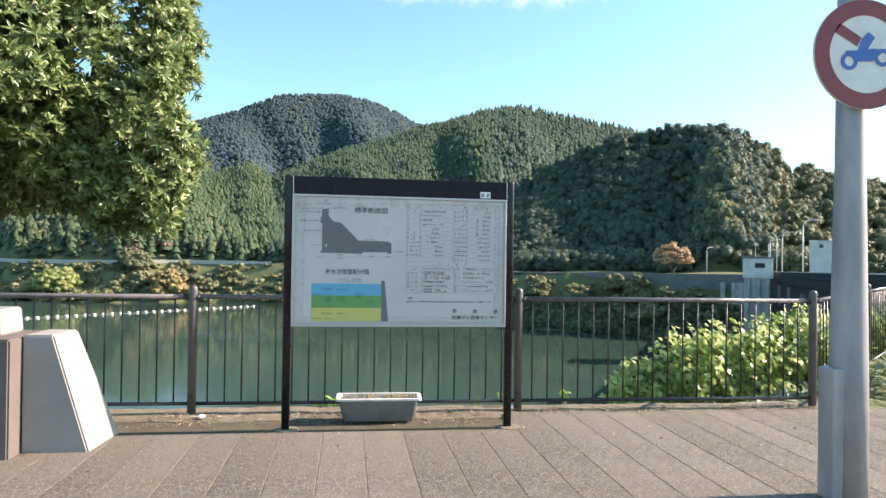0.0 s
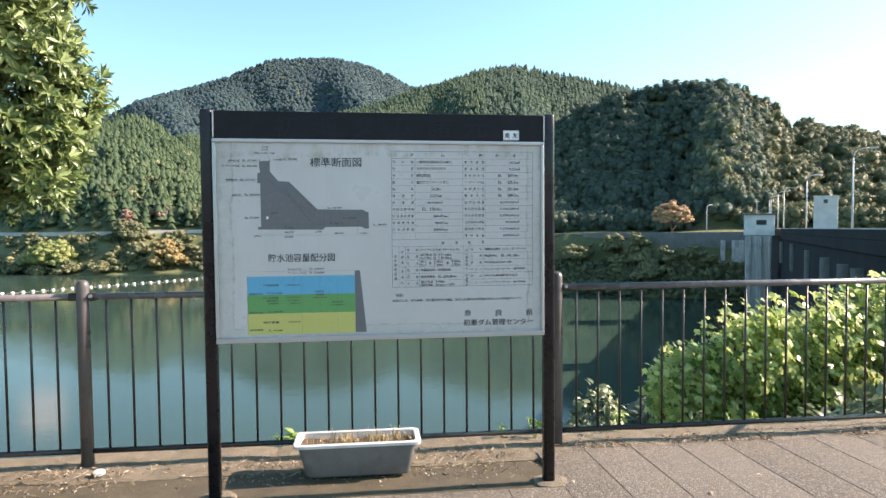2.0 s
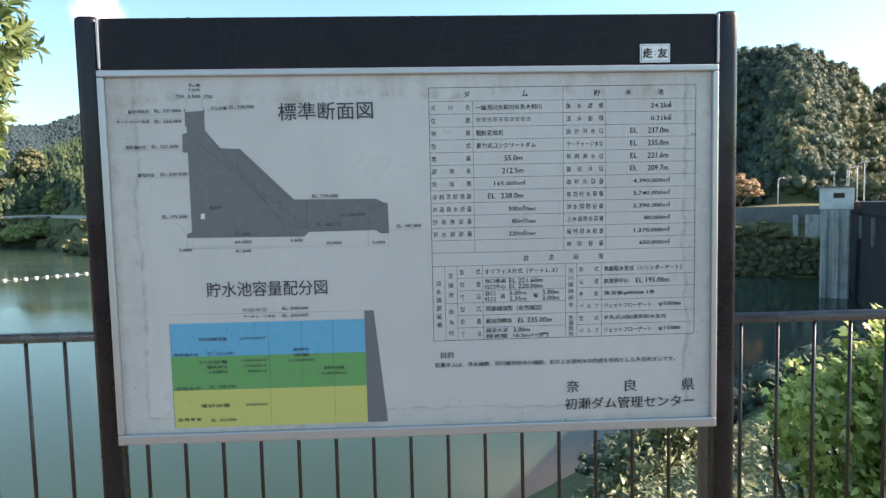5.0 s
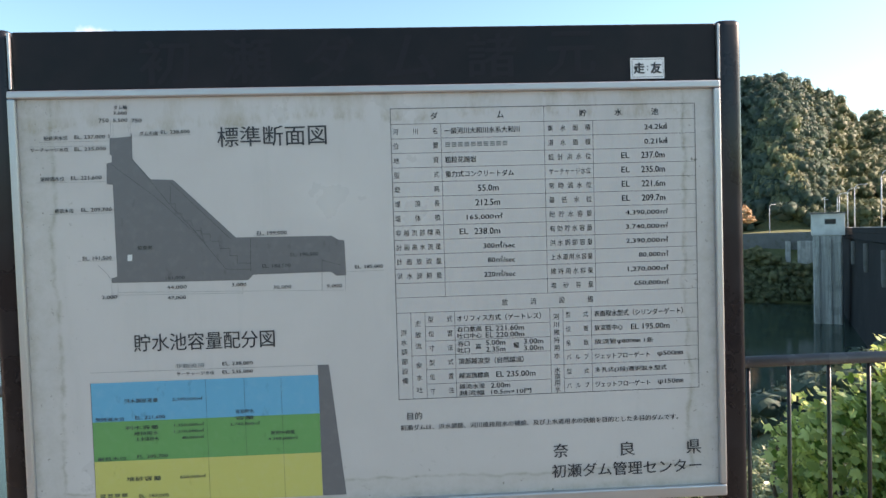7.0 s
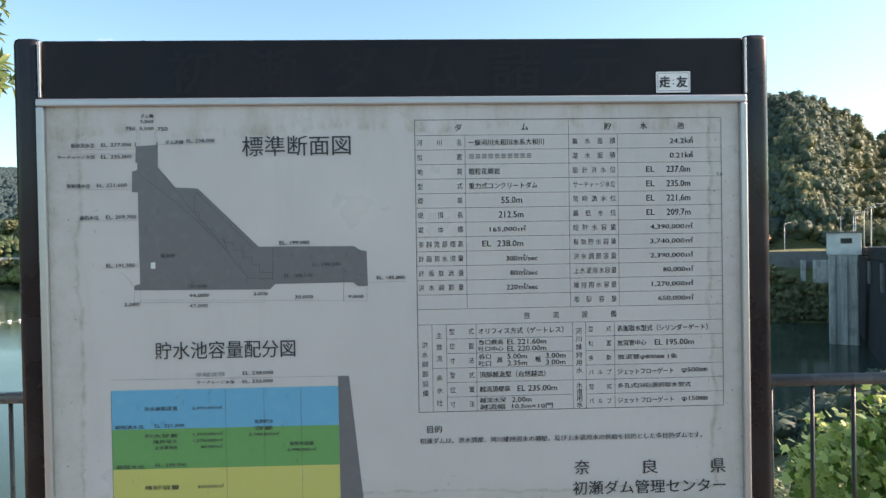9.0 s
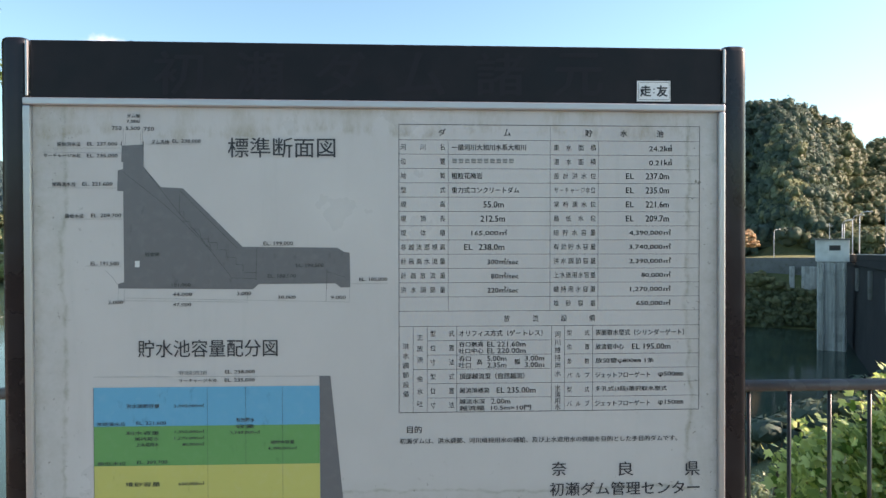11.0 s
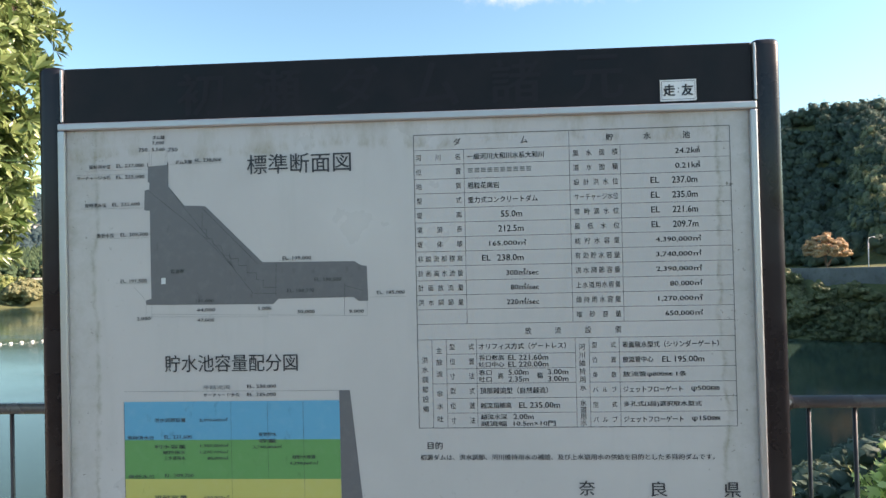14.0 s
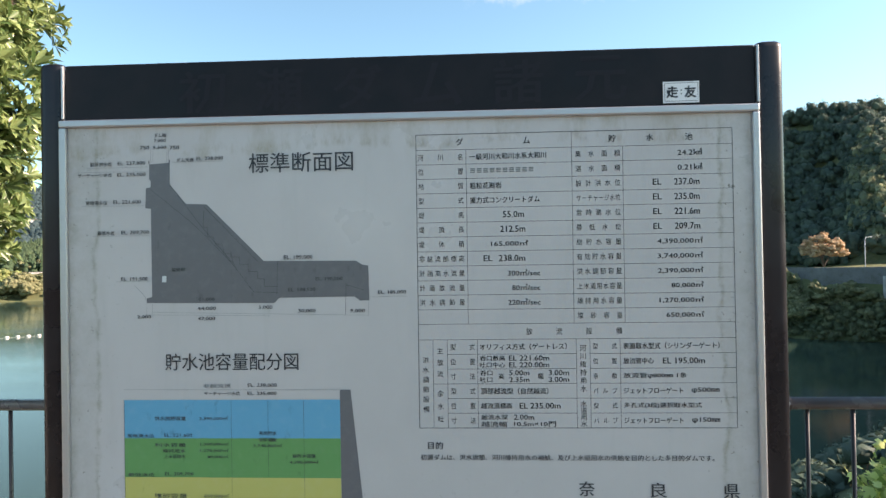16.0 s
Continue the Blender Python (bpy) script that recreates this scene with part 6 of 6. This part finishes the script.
# ---- climbing vine over the slope ----
def broad_leaf():
    """A three-lobed creeper leaf about one unit wide."""
    ring = [(0, 0), (0.30, 0.42), (0.62, 0.34), (0.55, 0.14), (1.0, 0.0), (0.55, -0.14), (0.62, -0.34), (0.30, -0.42)]
    v = [(x, y, 0.10 * abs(y) - 0.12 * x * x) for x, y in ring] + [(0.45, 0, 0.0)]
    f = [(i, (i + 1) % 8, 8) for i in range(8)]
    return np.array(v), np.array(f)[:, ::-1]


def near_slope(x, y):
    """Height of the slope just behind the railing."""
    s = (x - CORNER[0]) * RUN[0] + (y - CORNER[1]) * RUN[1]
    side = -(x - CORNER[0]) * RUN[1] + (y - CORNER[1]) * RUN[0]
    return max(-0.12 - 0.66 * max(min(y - 6.62, max(side - 0.3, s - 30)), 0), -26)


def leaf_mound(name, lobes, count, size, templates, material, label, category, seed, light=(0.7, -0.1, 0.6)):
    root = thing(name, label, category, at=lobes[0][0][:2] + (near_slope(lobes[0][0][0], lobes[0][0][1]),))
    r = np.random.default_rng(seed)
    o = root.location
    wts = np.array([a * b for _, a, b in lobes])
    ps = []
    for i in range(count):
        k = int(r.choice(len(lobes), p=wts / wts.sum()))
        (cx, cy, cz), rx, rz = lobes[k]
        d = r.normal(size=3)
        d /= np.linalg.norm(d)
        d[1] = -abs(d[1]) if r.random() < 0.75 else d[1]
        lump = 1 + 0.20 * noise.noise(Vector(d) * 2.2 + Vector((cx, cy, cz))) + 0.20 * noise.noise(Vector(d) * 5)
        depth = r.uniform(0.35, 1.0) ** 0.4
        p = Vector((cx + d[0] * rx * lump * depth, cy + d[1] * rx * lump * depth, cz + d[2] * rz * lump * depth))
        if p.z < near_slope(p.x, p.y) - 0.1:
            continue
        face = Vector(d) * 0.5 + Vector((light[0], -0.6, light[2])) + Vector(r.normal(0, 0.44, 3))
        m = face.to_track_quat("Z", "Y").to_matrix().to_4x4() @ pose(0, 0, 0, 0, r.uniform(-5, 35), r.uniform(0, 360))
        ps.append((int(r.integers(len(templates))), np.array(Matrix.Translation(p - o) @ m @ Matrix.Diagonal((*([size * r.uniform(0.6, 1.25)] * 3), 1)))))
    scatter("leaves", templates, ps, material, root)
    bm = bmesh.new()
    rr = random.Random(seed)
    for (c, rx, rz) in lobes:
        for i in range(5):
            a = rr.uniform(0, 6.28)
            b = Vector((c[0] + 0.5 * rx * math.cos(a), c[1] + 0.5 * rx * math.sin(a), 0))
            b.z = near_slope(b.x, b.y) - 0.1
            t = Vector(c) + Vector((rr.uniform(-0.7, 0.7) * rx, rr.uniform(-0.7, 0.7) * rx, rz * rr.uniform(0.3, 0.8)))
            mid = b.lerp(t, 0.5) + Vector((rr.uniform(-0.2, 0.2), rr.uniform(-0.2, 0.2), 0.15))
            tube(bm, [b - o, mid - o, t - o], [0.03, 0.022, 0.008], 5)
    part("stem_tangle", bm, bark_mat, root)
    return root


leaf_mound("climbing_vine", [((4.35, 10.15, -0.78), 0.58, 0.70), ((4.75, 9.75, -1.6), 0.85, 0.95), ((5.15, 10.1, -0.50), 0.72, 0.88), ((6.0, 10.2, -0.58), 1.0, 1.0), ((5.8, 9.5, -1.5), 1.1, 1.0), ((7.1, 10.3, -0.46), 1.1, 1.10), ((7.1, 9.5, -1.4), 1.2, 1.1), ((8.3, 10.6, -0.50), 1.25, 1.2), ((6.5, 8.9, -1.45), 1.0, 0.85), ((9.6, 11.4, -0.6), 1.4, 1.3)], 42000, 0.118, [broad_leaf()], leaf_vine, "bright green climbing vine heaped over the slope behind the railing", "vine", 21)
leaf_mound("shrub", [((7.15, 21.6, -4.55), 0.85, 1.05), ((6.2, 21.4, -5.7), 1.1, 1.3), ((5.3, 21.0, -6.9), 1.2, 1.3), ((7.6, 21.2, -6.4), 1.4, 1.3), ((9.0, 21.2, -7.2), 1.3, 1.0), ((6.6, 20.8, -8.2), 2.2, 1.6)], 4600, 0.24, [leaf_mesh(1.0, 0.6, 0.3, 0.2, 3)], leaf_shrub, "grey-green small-leaved tree below the railing", "shrub", 22)

# ---- bushes and low growth on the slope ----
r = np.random.default_rng(44)
ps, tints = [], []
while len(ps) < 260:
    along_run, off = r.uniform(8, 75), r.uniform(1.5, 24)
    x, y = CORNER[0] + RUN[0] * along_run - RUN[1] * off, CORNER[1] + RUN[1] * along_run + RUN[0] * off
    if x < 9 or math.hypot(x - 7, y - 21) < 6:
        continue
    q = r.uniform(0.7, 1.5)
    ps.append((int(r.integers(5)), placed(x, y, near_slope(x, y) + 0.3 * q, q, r.uniform(0, 6.28), 0, 0, 0.9 * q)))
    tints.append(float(np.clip(r.normal(0.4, 0.2), 0, 1)))
run_bushes = scatter("slope_bushes", crowns_small, ps, leaf_broad, tint=tints)
tagged(run_bushes, "dark green bushes on the bank below the terrace", "bushes", kind="stuff")
r = np.random.default_rng(31)
ps = []
for i in range(14000):
    y = 7.2 + 18 * r.random() ** 1.3
    x = r.uniform(2.2, 14)
    if noise.noise(Vector((x * 0.9, y * 0.9, 7))) < -0.28:
        continue
    high = 0.10 + 0.45 * max(noise.noise(Vector((x * 0.7, y * 0.7, 3))), 0)
    ps.append((0, placed(x, y, near_slope(x, y) + r.uniform(0, high), r.uniform(0.09, 0.24), r.uniform(0, 6.28), r.normal(0, 0.5), r.normal(-0.3, 0.5))))
slope_weeds = scatter("slope_undergrowth", [leaf_mesh(1.0, 0.55, 0.3, 0.2, 2)], ps, leaf_shrub)
tagged(slope_weeds, "low dark green growth covering the slope below the railing", "undergrowth", kind="stuff")

# ---- weeds and litter ----
def weed(x, y, z, h, seed, n=14, size=0.06):
    root = thing("weed", "small bright green weed at the foot of the railing", "weed", "weeds along the kerb", at=(x, y, z))
    rr = random.Random(seed)
    bm = bmesh.new()
    ps = []
    for i in range(4):
        a = rr.uniform(0, 6.28)
        t = Vector((0.35 * h * math.cos(a), 0.35 * h * math.sin(a), h * rr.uniform(0.7, 1)))
        tube(bm, [(0, 0, -0.02), t * 0.5 + Vector((0, 0, 0.02)), t], [0.003, 0.0025, 0.001], 5)
        for j in range(n // 4):
            q = t * rr.uniform(0.35, 1.0)
            ps.append((0, np.array(pose(q.x, q.y, q.z, rr.uniform(-40, 40), rr.uniform(-50, 30), rr.uniform(0, 360)) @ Matrix.Diagonal((size, size, size, 1)))))
    part("stem", bm, grass_mat, root)
    scatter("foliage", [leaf_mesh(1.0, 0.5, 0.35, 0.2, 3)], ps, grass_mat, root)
    return root


weed(-0.245, 6.63, -0.13, 0.19, 1, 24, 0.075)
weed(1.42, 6.50, 0.0, 0.13, 2, 16, 0.05)
weed(1.20, 6.53, 0.0, 0.10, 3, 12, 0.04)
weed(2.02, 6.55, 0.0, 0.16, 4, 20, 0.05)

r = np.random.default_rng(9)
flat_leaf = leaf_mesh(1.0, 0.5, 0.2, 0.3, 2)
blade = leaf_mesh(1.0, 0.07, 0.25, 0.1, 2)
ps = []
for i in range(6200):
    x = r.uniform(-4.5, 4.5)
    y = 6.15 + abs(r.normal(0, 0.12)) if r.random() < 0.6 else 6.13 - abs(r.normal(0, 0.13))
    if 1.42 < x < 9 and y < 6.235:
        y = 6.235 + 0.6 * (6.235 - y)
    if noise.noise(Vector((x * 1.7, 0, 5))) < -0.12 and r.random() < 0.8:
        continue
    z = 0.002 if y > 6.13 else -0.012 - 0.02 * (y - 5.9)
    y = min(y, 6.55)
    if r.random() < 0.55:
        ps.append((0, placed(x, y, z + r.uniform(0, 0.008), r.uniform(0.008, 0.032), r.uniform(0, 6.28), r.normal(0, 0.3), r.normal(0, 0.3))))
    else:
        ps.append((1, placed(x, y, z + r.uniform(0, 0.01), r.uniform(0.03, 0.09), r.uniform(0, 6.28), r.normal(0, 0.25), r.normal(0, 0.3))))
for i in range(320):
    x, y = r.uniform(-3.5, 4.2), r.uniform(4.2, 5.75)
    if abs(y - 5.62) > 0.16 and r.random() < 0.8:
        continue
    ps.append((int(r.random() < 0.6), placed(x, y, 0.006, r.uniform(0.015, 0.05), r.uniform(0, 6.28), r.normal(0, 0.15), r.normal(0, 0.15))))
litter = scatter("leaf_litter", [flat_leaf, blade], ps, litter_mat)
tagged(litter, "dry brown leaves and straw along the kerb", "leaf litter", kind="stuff")

bm = bmesh.new()
bmesh.ops.create_icosphere(bm, subdivisions=2, radius=0.035)
for v in bm.verts:
    v.co *= 1 + 0.35 * noise.noise(v.co * 30)
    v.co.z *= 0.6
pebble = part("stone", bm, white_wall)
pebble.location = (-1.28, 6.20, 0.004)
tagged(pebble, "small pale broken stone beside the railing post", "stone")

# ---- paving strips ----
def strip_mesh(width, length):
    bm = bmesh.new()
    box(bm, -width / 2, width / 2, -length, 0, -0.03, 0.0, 0.004, 1)
    me = bpy.data.meshes.new("strip")
    bm.to_mesh(me)
    bm.free()
    me.materials.append(paving_mat)
    return me


PITCH = 0.3145
full = strip_mesh(PITCH - 0.003, 14.0)
for i in range(-18, 34):
    x = 0.113 + PITCH * (i + 0.5)
    ob = new("paving_strip", full)
    ob.parent = pavement
    y = 5.655 if x < 1.42 else 6.225
    ob.location = (x - math.tan(PAVE_TURN) * (y - 5.5), y, 0.0)
    ob.rotation_euler = (0, 0, PAVE_TURN)
